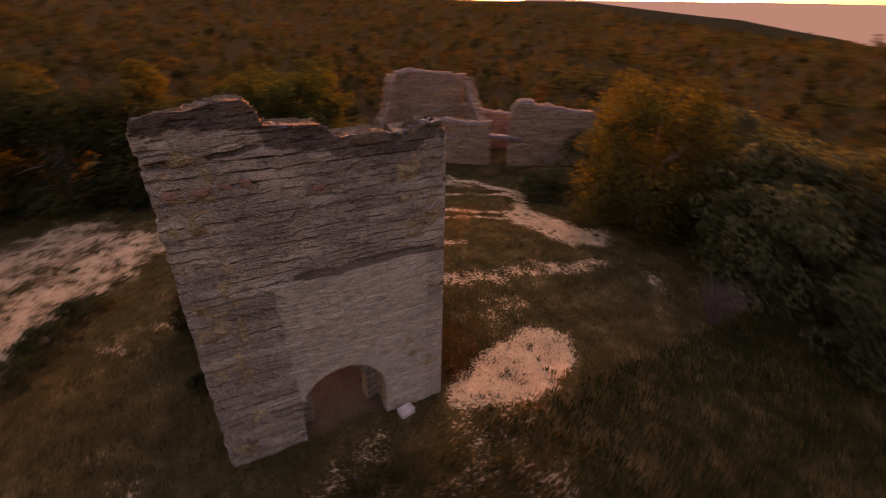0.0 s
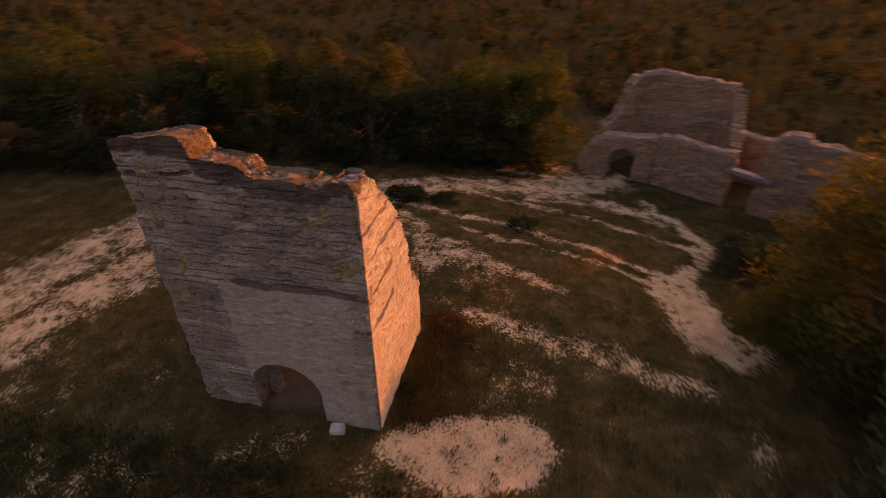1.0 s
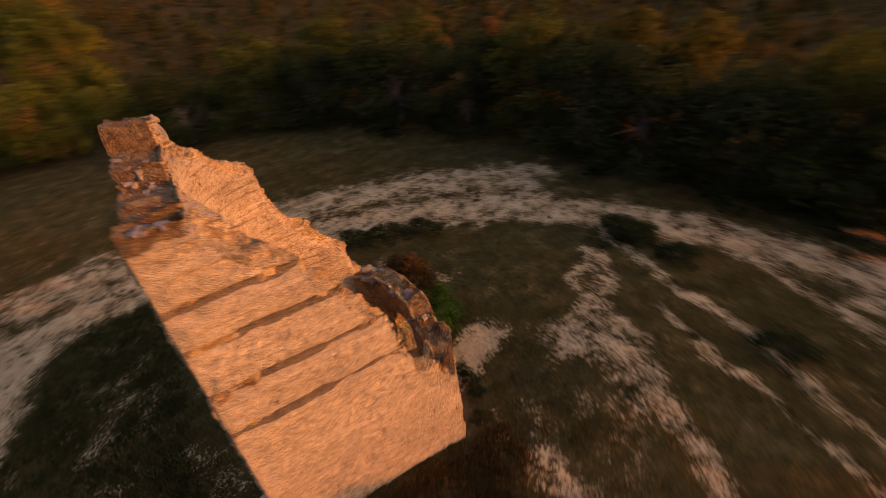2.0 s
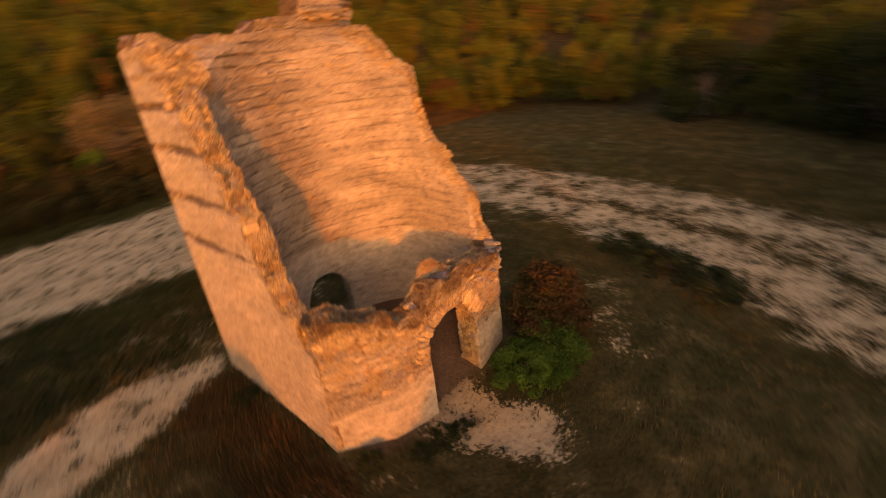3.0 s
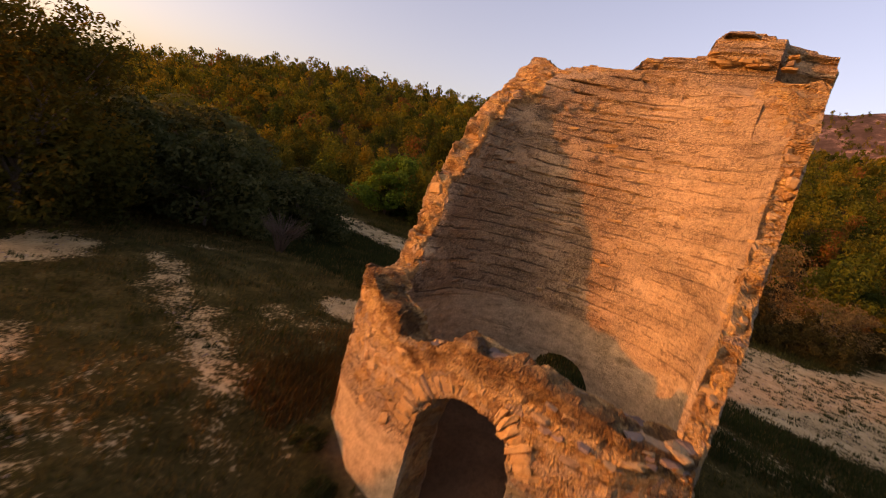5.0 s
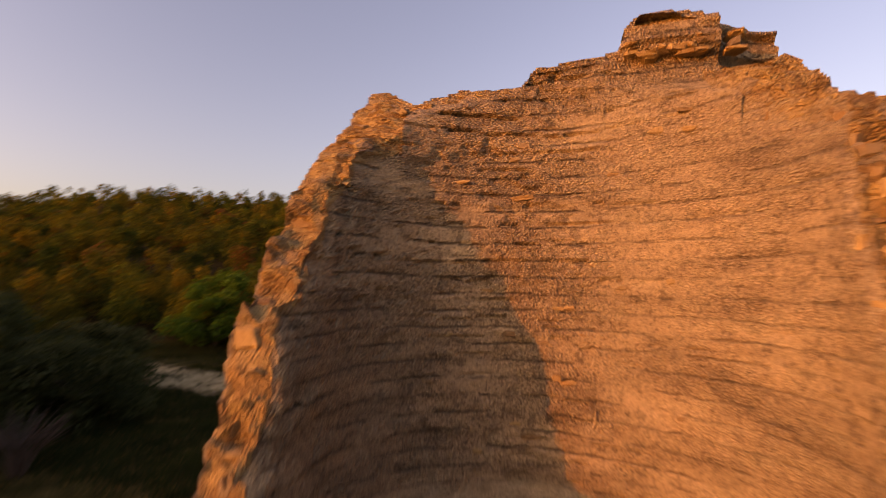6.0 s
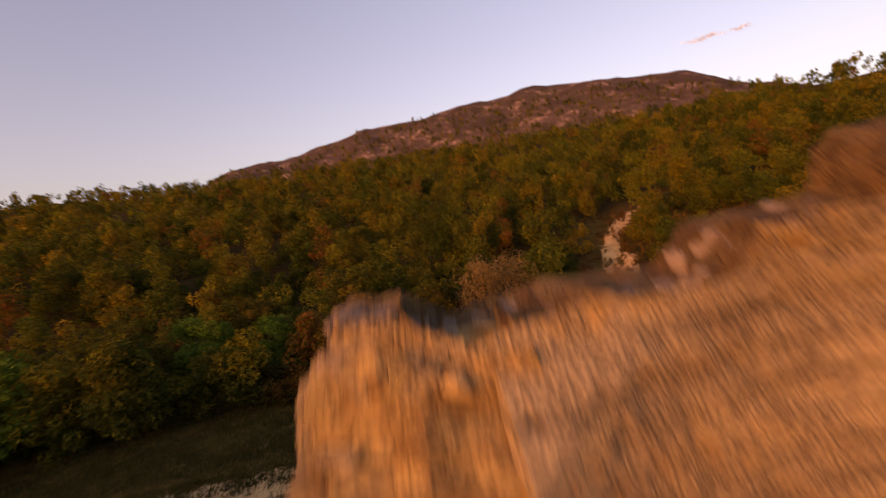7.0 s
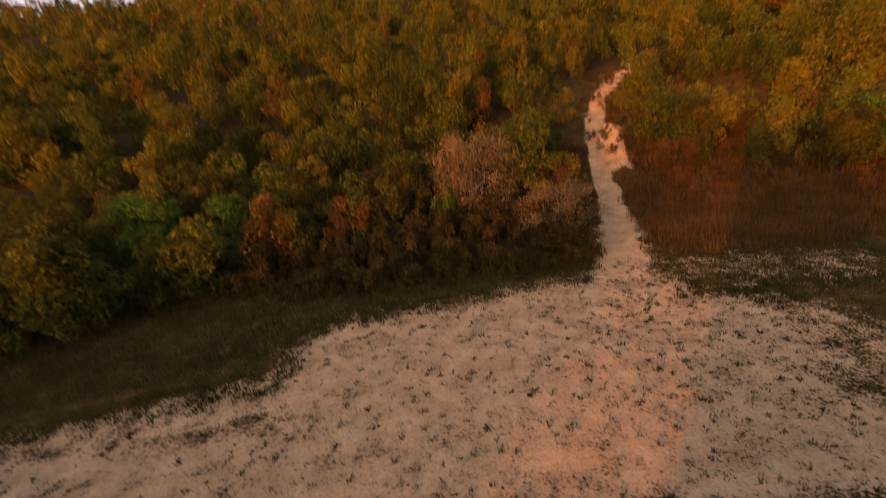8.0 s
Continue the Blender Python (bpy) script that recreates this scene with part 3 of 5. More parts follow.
def strata(amount, seed, pitch=0.19, cut=0.03, stones=1.0):
    """Beds of stone and mortar cast in lifts: thin broken grooves along the wall, ledges, holes and coarse patches."""
    def fn(u, v):
        bed = v / pitch + 0.22 * fbm(u * 0.6, v * 0.6, seed, 2) + 0.10 * fbm(u * 5, v * 5, seed + 1, 2)
        lip = np.abs((bed % 1.0) - 0.5) * 2
        row = np.floor(bed)
        groove = -smooth(0.80, 0.97, lip) * smooth(0.0, 0.4, fbm(u * 1.5, row * 3.7, seed + 3, 3))
        step = fbm(0.2 * u, row * 5.3, seed + 6, 1) + 0.5 * (0.5 - bed % 1.0)
        coarse = smooth(-0.2, 0.5, fbm(u * 0.8, v * 1.6, seed + 12, 3))
        pits = -smooth(0.46, 0.72, fbm(u * 3.4, v * 5.0, seed + 8, 3))
        grain = (0.5 * fbm(u * 7, v * 12, seed + 5, 3) + 0.4 * fbm(u * 17, v * 21, seed + 9, 2)) * (0.35 + 0.9 * coarse)
        return cut * groove + amount * (0.5 * step + 0.4 * fbm(u * 1.1, v * 5.5, seed, 4) * stones + grain + 1.6 * stones * pits)
    return fn


OVAL = (-0.06, 1.85, 1.70, 1.27)      # the tower's rounded inside: middle x and y, half width, half depth
SEAM_X = 1.3                          # where the tall wall's inner face passes into those of the side walls
SEAM_Y = OVAL[1] - OVAL[3] * math.sqrt(1 - (SEAM_X / OVAL[2]) ** 2)


def oval_y(x):
    """The inner face of the tall wall at x."""
    k = np.clip((np.asarray(x, float) - OVAL[0]) / OVAL[2], -0.98, 0.98)
    return OVAL[1] - OVAL[3] * np.sqrt(1 - k * k)


def oval_half(y):
    """Half the inside's width at y."""
    k = np.clip((OVAL[1] - np.asarray(y, float)) / OVAL[3], 0, 1)
    return OVAL[2] * np.sqrt(1 - k * k)


def side_depth(y, side):
    """How thick the east (1) or west (-1) wall is at y: more towards the rounded corners."""
    y = np.asarray(y, float)
    return 2.03 - side * OVAL[0] - oval_half(np.maximum(y, SEAM_Y - 0.1)) - np.where(y < SEAM_Y, 0.012, 0.0)


def tower():
    thing = tagged(new("ruined_tower"), "roofless ruined rubble tower, one tall wall and a low arched front", "ruin")
    crust = lambda head: (lambda u, v: 1.25 * smooth(0.42, 0.08, np.vectorize(head)(u) - v + 0.07 * fbm(u * 2, v, 2.0, 2)))

    # tall wall: u from its west end
    south_top = table([(0, 6.0), (0.7, 6.07), (1.25, 6.12), (1.38, 6.02), (1.42, 5.80), (2.2, 5.75), (2.33, 5.58), (3.0, 5.57), (3.45, 5.50), (3.7, 5.64), (3.95, 5.66), (4.05, 5.5)])
    raw = strata(0.028, 2.0, 0.17, 0.05, 0.9)
    panel = lambda u, v: smooth(1.16, 1.21, u - 0.05 * (3.4 - v) + 0.03 * fbm(u * 3, v * 3, 8.0, 3)) * smooth(3.5, 3.44, v - 0.03 * (u - 1.2) + 0.05 * fbm(u * 1.6, v, 5.0, 3)) * (0.55 + 0.45 * smooth(3.74, 3.66, u + 0.04 * fbm(u, v * 2.4, 6.0, 3)))
    beds = strata(0.028, 14.0, 0.18, 0.05, 0.9)
    lines = lambda u, v: sum(-0.012 * smooth(-0.1, 0.4, fbm(v * 1.1, at * 3, 6.0, 2)) * smooth(0.03, 0.0, np.abs(u - at - 0.02 * fbm(v * 2, at, 3.0, 2))) for at in (3.72, 2.57, 1.52))   # upright marks of the shuttering
    inner = lambda u, v: (beds(u, v) + lines(u, v)) * (0.35 + 0.65 * smooth(1.5, 1.8, v + 0.12 * fbm(u, v, 5.0, 2)) * smooth(1.2, 1.9, u))
    ledge = lambda u, v: (0.10 * fbm(u * 0.8, np.floor(v / 0.065) * 3.7, 9.0, 2) * smooth(5.66, 5.72, v) + 0.05 * smooth(5.70, 5.76, v + 0.05 * fbm(u * 3, v * 2, 4.0, 2)) - 0.035 * smooth(5.55, 5.62, v) * smooth(5.74, 5.68, v)) * smooth(1.45, 1.3, u)
    inner_coat = lambda u, v: np.maximum(1.3 * smooth(1.75, 1.5, v + 0.12 * fbm(u, v, 5.0, 2)), 0.48 * smooth(1.85, 1.45, u + 0.12 * fbm(u, v * 0.8, 7.0, 2)) * smooth(5.6, 5.35, v))
    east_run = lambda u: 2.05 + OVAL[0] + SEAM_X + 1.25 * (u + 0.03 - SEAM_Y)      # the same run of wall, carried on round the corners
    west_run = lambda u: 2.05 + OVAL[0] - SEAM_X - 1.25 * (3.3 - u - SEAM_Y)
    wall_depth = lambda u, v: np.where(np.abs(u - 2.05 - OVAL[0]) < SEAM_X + 0.1, np.minimum(oval_y(u - 2.05), 0.62 + 0.55 * smooth(5.5, 5.0, v)), np.minimum(oval_y(np.clip(u - 2.05, -SEAM_X + OVAL[0], SEAM_X + OVAL[0])) - 0.05 * smooth(5.3, 5.0, v), 0.62 - 0.45 * smooth(0.95, 0.05, u) * smooth(5.3, 5.55, v)))
    sag = lambda u: 0.09 + 0.14 * smooth(0.95, 1.3, u - 2.05)
    split = lambda u, v: -0.06 * smooth(0.05, 0.01, np.abs(v - 5.42 - 0.1 * u - 0.03 * fbm(u * 4, 0, 1.0, 2))) * smooth(1.5, 1.2, u)
    me = sheet_wall("tall_wall", [(-2.05, 0), (2.0, 0)], (0, 4.05), south_top, [(2.08, 0.78, 0.74, -1)], wall_depth,
                    lambda u, v: raw(u, v) * (1 - 0.5 * panel(u, v)) + 0.03 * panel(u, v) + split(u, v), lambda u, v: inner(u, v) + ledge(u, v),
                    {"plaster": panel, "crust": crust(south_top),
                     "seam": lambda u, v: 1.05 * smooth(0.15, 0.0, np.abs(v - 3.54 - 0.06 * fbm(u * 1.5, 0, 3.0, 3))) * smooth(1.2, 1.8, u)
                     + 1.6 * smooth(0.06, 0.0, np.abs(v - 5.42 - 0.1 * u - 0.03 * fbm(u * 4, 0, 1.0, 2))) * smooth(1.5, 1.2, u)
                     + 0.10 * smooth(1.2, 0.6, u) * smooth(4.6, 3.4, v)},
                    STONE, cell=0.027, ragged=0.035, tilt=sag, ends=0.055, inner_plaster=inner_coat,
                    core=lambda u, v: 0.45 * smooth(0.35, 0.05, np.vectorize(south_top)(u) - v))
    ring = strata(0.015, 91.0, 0.18, 0.02)
    low_arch = sheet_wall("inner_arch", [(x, float(oval_y(x)) - 0.216) for x in np.linspace(-0.88, 0.92, 13)], (0, 1.8), lambda u: 1.58, [(0.93, 0.57, 0.57, -1)], 0.212, ring, ring,
                          {"plaster": lambda u, v: 0 * u, "crust": lambda u, v: 0 * u}, STONE, cell=0.04, high=1.7, layers=4, ragged=0.0, inner_plaster=lambda u, v: 1.3 + 0 * u)
    part("inner_arch", low_arch, thing, "low plastered arch inside the opening")
    part("tall_wall", me, thing, "tall pale grey wall of bedded rubble with an arched opening")

    east_top = table([(0, 5.45), (0.45, 5.42), (0.66, 5.46), (0.84, 5.12), (1.12, 4.86), (1.45, 4.70), (1.54, 4.45), (1.76, 4.28), (1.84, 3.96), (2.03, 3.82), (2.12, 3.5), (2.33, 3.38), (2.42, 2.75), (2.55, 2.5), (2.64, 2.1), (2.92, 1.95), (3.05, 1.7), (3.27, 1.6)])
    seams = lambda u, v: sum(-0.09 * smooth(0.075, 0.02, np.abs(v - c - 0.02 * fbm(u * 3, c, 2.0, 2))) for c in (4.7, 4.13, 3.41, 2.7)) + 0.03 * ((v * 1.55) % 1.0) * smooth(2.4, 2.9, v)
    er = strata(0.016, 31.0, 0.24, 0.04)
    # towards its broken head the wall thins a little
    slope_e = lambda u, v: side_depth(u + 0.03, 1) - 0.06 * smooth(0.4, 0.0, np.vectorize(east_top)(u) - v)
    me = sheet_wall("side_wall", [(2.03, 0.03), (2.03, 3.3)], (0, 3.27), east_top, [], slope_e,
                    lambda u, v: (er(u, v) + seams(u, v)) * smooth(0.0, 0.16, u), lambda u, v: inner(east_run(u), v), {"plaster": lambda u, v: 0.8 + 0 * u, "crust": lambda u, v: 0.12 + 0.25 * fbm(u * 1.6, v * 2.6, 2.0, 3), "seam": lambda u, v: sum(2.0 * smooth(0.075, 0.0, np.abs(v - c - 0.02 * fbm(u * 2.5, c, 4.0, 3))) for c in (4.7, 4.13, 3.41, 2.7))}, STONE, cell=0.038, ragged=0.07, inner_plaster=lambda u, v: inner_coat(east_run(u), v),
                    core=lambda u, v: 0.7 * smooth(0.22, 0.04, np.vectorize(east_top)(u) - v))
    part("side_wall", me, thing, "sloping side wall with a smooth plastered outer face")

    west_rev = table([(0, 1.65), (0.25, 2.0), (0.32, 2.5), (0.6, 2.8), (1.0, 3.2), (1.3, 3.6), (1.5, 4.15), (1.58, 4.75), (2.1, 4.98), (2.3, 5.27), (2.7, 5.52), (3.27, 5.62)])
    slope_w = lambda u, v: side_depth(3.3 - u, -1) - 0.06 * smooth(0.4, 0.0, np.vectorize(west_rev)(u) - v)
    me = sheet_wall("side_wall", [(-2.04, 3.3), (-2.04, 0.03)], (0, 3.27), west_rev, [], slope_w,
                    strata(0.018, 51.0), lambda u, v: inner(west_run(u), v), {"plaster": lambda u, v: 0.1 + 0 * u, "crust": lambda u, v: 0 * u}, STONE, cell=0.04, ragged=0.07, inner_plaster=lambda u, v: inner_coat(west_run(u), v),
                    core=lambda u, v: 0.6 * smooth(0.3, 0.05, np.vectorize(west_rev)(u) - v))
    part("side_wall", me, thing, "sloping side wall with a broken rubble edge")

    front_out = strata(0.034, 71.0, 0.3, 0.02)
    north_top = table([(0, 2.05), (0.6, 1.9), (1.1, 1.8), (1.25, 1.55), (1.6, 1.6), (2.0, 1.88), (2.5, 1.85), (3.2, 1.78), (3.9, 1.70), (4.6, 1.74)])
    me = sheet_wall("front_wall", [(2.02, 3.3), (1.25, 3.70), (0.3, 3.84), (-0.8, 3.84), (-1.5, 3.76), (-2.03, 3.3)], (0, 4.29), north_top,
                    [(2.26, 0.57, 0.77, -1)], 0.46, lambda u, v: front_out(u, v) * smooth(0.38, 0.6, v), strata(0.03, 81.0, 0.24),
                    {"plaster": lambda u, v: smooth(0.60, 0.45, v + 0.10 * fbm(u * 1.7, v, 3.0, 2)) * (0.9 + 0.9 * fbm(u * 1.4, v * 1.8, 6.0, 3)), "crust": lambda u, v: 0.55 * crust(north_top)(u, v)}, STONE, cell=0.042, low=-0.9, ragged=0.06, core=lambda u, v: 0.48 * smooth(0.5, 0.75, v) + 0.35 * smooth(1.25, 1.6, v))
    front = part("front_wall", me, thing, "low rubble front wall with a round-headed doorway")
    return thing, front


TOWER, FRONT = tower()


# ---- the farther ruins ----
def plain_wall(a, b, low, top, thick, openings=(), seed=1.0):
    """A straight rubble wall from a to b with a broken head."""
    length = math.hypot(b[0] - a[0], b[1] - a[1])
    return sheet_wall("wall", [a, b], (0, length), table(top), list(openings), thick, strata(0.035, seed, 0.3, 0.05), strata(0.035, seed + 5, 0.3, 0.05),
                      {"plaster": lambda u, v: 1.0 * smooth(0.22, 0.08, np.vectorize(table(top))(u) - v), "crust": lambda u, v: 0 * u}, RUIN, cell=0.12, low=low, high=max(t for _, t in top) + 0.4, layers=3, ragged=0.10, core=lambda u, v: 0.6 + 0 * u)


def ruined_house():
    thing = tagged(new("ruined_house"), "roofless ruined house of pale rubble with an arched door", "ruin")
    part("back_wall", plain_wall((9.77, 21.49), (14.14, 20.48), -2.0, [(0.00, 3.38), (0.90, 3.55), (2.91, 3.38), (4.59, 3.18)], 0.55, seed=3.0), thing)
    part("return_wall", plain_wall((7.98, 19.47), (9.77, 21.26), -2.0, [(0.00, 1.0), (0.9, 1.3), (1.3, 1.9), (1.75, 2.9), (2.0, 3.3), (2.58, 3.4)], 0.5, seed=8.0), thing)
    part("arch_wall", plain_wall((6.86, 18.24), (10.33, 17.57), -2.0, [(0.00, -0.43), (0.45, 0.47), (1.12, 0.97), (2.46, 1.08), (3.58, 1.14)], 0.7, [(2.07, 0.62, -0.22, -2.5)], 4.0), thing)
    part("near_wall", plain_wall((10.39, 17.51), (13.24, 15.66), -2.0, [(0.00, 1.25), (0.56, 1.36), (2.02, 1.25), (3.47, 1.31)], 0.5, seed=5.0), thing)
    part("low_wall", plain_wall((13.58, 19.36), (16.60, 18.02), -2.0, [(0.00, 1.59), (0.56, 1.25), (1.79, 1.19), (3.36, 1.03)], 0.5, seed=2.0), thing)
    part("gable_pier", plain_wall((14.14, 15.05), (15.20, 14.54), -2.0, [(0.00, 2.09), (0.34, 2.48), (1.23, 2.48)], 0.7, seed=6.0), thing)
    part("gable_wall", plain_wall((15.20, 14.60), (18.84, 13.31), -2.0, [(0.00, 2.31), (1.68, 2.09), (4.03, 1.81)], 0.5, seed=9.0), thing)
    part("side_wall", plain_wall((14.08, 20.37), (13.47, 17.12), -2.0, [(0.00, 3.15), (0.56, 2.59), (1.23, 1.92), (2.24, 1.47), (3.36, 0.58)], 0.5, seed=7.0), thing)
    bm = bmesh.new()
    bmesh.ops.create_cube(bm, size=1.0)
    bmesh.ops.scale(bm, vec=(1.9, 0.45, 0.22), verts=bm.verts)
    bmesh.ops.bevel(bm, geom=bm.edges[:], offset=0.03, segments=1, affect="EDGES")
    me = bpy.data.meshes.new("lintel")
    bm.to_mesh(me)
    bm.free()
    me.materials.append(RUIN)
    part("lintel", me, thing, "pale stone lintel over the gap", pose(13.86, 15.38, 0.44, 0, 2, -38))
    return thing


ruined_house()


# ---- trees and shrubs ----
def leaf_cloud(rng, centres, radius, per, size, squash=0.8):
    """Tufts of small bent leaf sprays round each centre: vertices and triangles."""
    centres = np.repeat(np.asarray(centres, float), per, 0)
    rad = np.repeat(np.broadcast_to(radius, len(centres) // per), per)
    d = rng.normal(size=(len(centres), 3))
    d /= np.linalg.norm(d, axis=1)[:, None]
    d[:, 2] *= squash
    p = centres + d * (rad * (0.55 + 0.5 * rng.rand(len(centres)) ** 0.5))[:, None]
    n = d + 0.7 * rng.normal(size=d.shape)
    n[:, 2] += 0.35
    n /= np.linalg.norm(n, axis=1)[:, None]
    up = rng.normal(size=d.shape)
    e1 = np.cross(n, up)
    e1 /= np.linalg.norm(e1, axis=1)[:, None] + 1e-9
    e2 = np.cross(n, e1)
    s = (np.broadcast_to(size, len(centres)) * (0.6 + 0.8 * rng.rand(len(centres))))[:, None]
    v = np.stack([p - e1 * s, p + e2 * s * 0.75 + n * s * 0.2, p + e1 * s - e2 * s * 0.3], 1).reshape(-1, 3)
    return v, np.arange(len(v)).reshape(-1, 3)


def limb_mesh(name, limbs, mat):
    """Tapered six-sided limbs from a list of (start, end, radius at start, radius at end)."""
    verts, faces = [], []
    for a, b, ra, rb in limbs:
        a, b = Vector(a), Vector(b)
        q = (b - a).to_track_quat("Z", "Y")
        base = len(verts)
        for p, r in ((a, ra), (b, rb)):
            for k in range(6):
                verts.append(tuple(p + q @ Vector((r * math.cos(k * math.pi / 3), r * math.sin(k * math.pi / 3), 0))))
        faces += [(base + k, base + (k + 1) % 6, base + 6 + (k + 1) % 6, base + 6 + k) for k in range(6)]
    return mesh_from(name, verts, faces, mat, flat=False)


def make_tree(name, label, category, height, spread, leaf, seed, tufts=64, per=130, size=0.095, low=0.22, group="", tuft=0.22):
    """A tree or tall shrub: trunk and limbs, and a crown of leaf sprays in uneven tufts."""
    rng = np.random.RandomState(seed)
    thing = tagged(new(name), label, category, group)
    limbs, centres = [((0, 0, -0.2), (0.05, 0, height * 0.45), 0.03 * height ** 0.8, 0.02 * height ** 0.8)], []
    for k in range(tufts):
        t = rng.rand()
        a = rng.rand() * 2 * math.pi
        z = height * (low + (0.93 - low) * t)
        reach = spread * math.sqrt(max(0.05, 1 - ((t - 0.35) / 0.75) ** 2)) * (0.35 + 0.65 * rng.rand())
        centres.append((reach * math.cos(a), reach * math.sin(a), z + 0.06 * height * rng.randn()))
    for c in centres[:18]:
        start = (0.03, 0, height * (0.12 + 0.3 * rng.rand()))
        mid = tuple(0.5 * (p + q) + 0.05 * height * rng.randn() for p, q in zip(start, c))
        limbs += [(start, mid, 0.012 * height ** 0.8, 0.008 * height ** 0.8), (mid, c, 0.008 * height ** 0.8, 0.003)]
    part("trunk", limb_mesh("trunk", limbs, BARK), thing)
    v, f = leaf_cloud(rng, centres, spread * (tuft * (0.7 + 0.8 * rng.rand(len(centres)))), per, size)
    v[:, 2] = np.maximum(v[:, 2], 0.02)
    crown = mesh_from("crown", v, f, leaf)
    value_attr(crown, "tone", np.repeat(np.clip(0.5 + 0.22 * rng.randn(len(centres)), 0, 1), per * 3))
    part("crown", crown, thing)
    return thing


def plant(ob, x, y, turn=0, scale=1.0, wide=1.0):
    m = Matrix.Translation((x, y, float(land(x, y)) - 0.03)) @ Matrix.Rotation(radians(turn), 4, "Z") @ Matrix.Diagonal((scale * wide, scale * wide, scale, 1))
    ob.matrix_basis = m
    return ob


def set_copy(ob, x, y, turn, scale, wide=1.0):
    c = copy_thing(ob, Matrix.Identity(4))
    return plant(c, x, y, turn, scale, wide)


ROW = "trees in the thicket"
olive = make_tree("hedge_tree", "olive-green broadleaf tree in the thicket by the track", "tree", 5.2, 2.3, LEAF_OLIVE, 11, low=0.05, tufts=84, group=ROW)
gold = make_tree("hedge_tree", "yellowing autumn tree in the thicket by the track", "tree", 5.0, 1.9, LEAF_GOLD, 12, low=0.05, tufts=84, group=ROW)
dark = make_tree("hedge_tree", "dark green dense tree in the thicket by the track", "tree", 4.6, 2.4, LEAF_DARK, 13, low=0.05, tufts=84, group=ROW)
russet = make_tree("hedge_tree", "russet-leaved autumn tree in the thicket", "tree", 4.4, 1.8, LEAF_RED, 14, low=0.05, tufts=84, group=ROW)
plant(olive, -9.5, 15.5, 20)
plant(gold, -3.4, 17.5, 50, 1.05)
plant(dark, -6.3, 15.0, 80)
plant(russet, -15.5, 17.5, 0)
for src, x, y, turn, s, w in ((dark, -12.6, 13.6, 10, 0.95, 1.1), (dark, -3.6, 15.4, 130, 0.9, 1.1), (olive, 1.6, 18.2, 200, 1.0, 1.1), (dark, -0.6, 16.6, 250, 0.9, 1.1),
                              (olive, 4.2, 19.8, 290, 1.05, 1.1), (gold, 0.2, 20.5, 160, 0.9, 1.0), (gold, -12.0, 17.0, 310, 0.95, 1.0), (dark, -17.0, 12.0, 190, 1.0, 1.2),
                              (olive, -19.5, 14.5, 60, 1.0, 1.2), (dark, -21.0, 8.5, 100, 0.95, 1.2), (olive, -24.0, 6.0, 140, 1.0, 1.2), (dark, -24.5, 1.5, 220, 0.9, 1.1),
                              (russet, -22.5, 17.0, 75, 1.0, 1.0), (gold, -8.0, 19.5, 15, 1.0, 1.0), (dark, 2.8, 17.6, 320, 0.7, 1.2), (olive, -27, 12, 30, 1.05, 1.1)):
    set_copy(src, x, y, turn, s, w)

big = make_tree("golden_bush", "tall rounded bush with golden green leaves by the bare soil", "bush", 5.3, 2.45, LEAF_GOLD, 21, tufts=210, per=130, size=0.07, low=0.06, tuft=0.2)
plant(big, 12.6, 4.3, 0)
SHR = "dark shrubs beside the grass"
shrub = make_tree("dark_shrub", "dull grey-green spreading shrub on the grass edge", "shrub", 3.0, 2.0, LEAF_GREY, 22, tufts=80, per=150, size=0.08, low=0.08, group=SHR)
plant(shrub, 12.3, -0.2, 0)
for x, y, turn, s, w in ((15.2, 2.0, 60, 1.2, 1.1), (16.6, -1.6, 130, 1.25, 1.2), (12.2, -3.8, 200, 0.66, 1.4), (17.6, 4.6, 250, 1.4, 1.1), (16.8, 8.6, 300, 1.3, 1.1),
                         (12.0, 9.2, 20, 0.5, 1.1), (15.2, -6.2, 100, 0.7, 1.5), (20.0, 12.0, 75, 1.3, 1.2), (20.5, 1.5, 15, 1.0, 1.3), (20.5, -5.0, 45, 1.15, 1.2)):
    set_copy(shrub, x, y, turn, s, w)

ivy = make_tree("green_shrub", "bright green shrub growing beside the doorway", "shrub", 0.8, 0.6, LEAF_GREEN, 31, tufts=60, per=90, size=0.032, low=0.1)
plant(ivy, -0.98, 4.55, 0, 0.84, 1.1)
set_copy(ivy, -1.5, 4.75, 130, 0.85, 1.1)
set_copy(ivy, -1.15, 5.0, 220, 0.6, 1.1)
LEAF_SUMAC = leaf_material("dull_russet_leaves", [(0.024, 0.032, 0.012), (0.046, 0.042, 0.016), (0.080, 0.040, 0.020), (0.060, 0.054, 0.020)])
sumac = make_tree("russet_shrub", "russet and olive shrub growing against the tower", "shrub", 1.35, 0.7, LEAF_SUMAC, 32, tufts=190, per=100, size=0.040, low=0.08)
plant(sumac, -2.15, 4.4, 40)
herb = make_tree("low_herb", "low dark herb at the foot of the doorway pier", "herb", 0.32, 0.4, LEAF_DARK, 33, tufts=30, per=60, size=0.028, low=0.1, group="herbs at the tower foot")
plant(herb, 0.75, 4.2, 0, 0.6)
for x, y, turn, s in ((1.2, 4.15, 70, 0.5), (0.45, 4.3, 150, 0.5), (1.85, 3.8, 20, 0.55), (-2.4, 2.4, 0, 0.8), (2.35, 1.2, 10, 0.6)):
    set_copy(herb, x, y, turn, s)
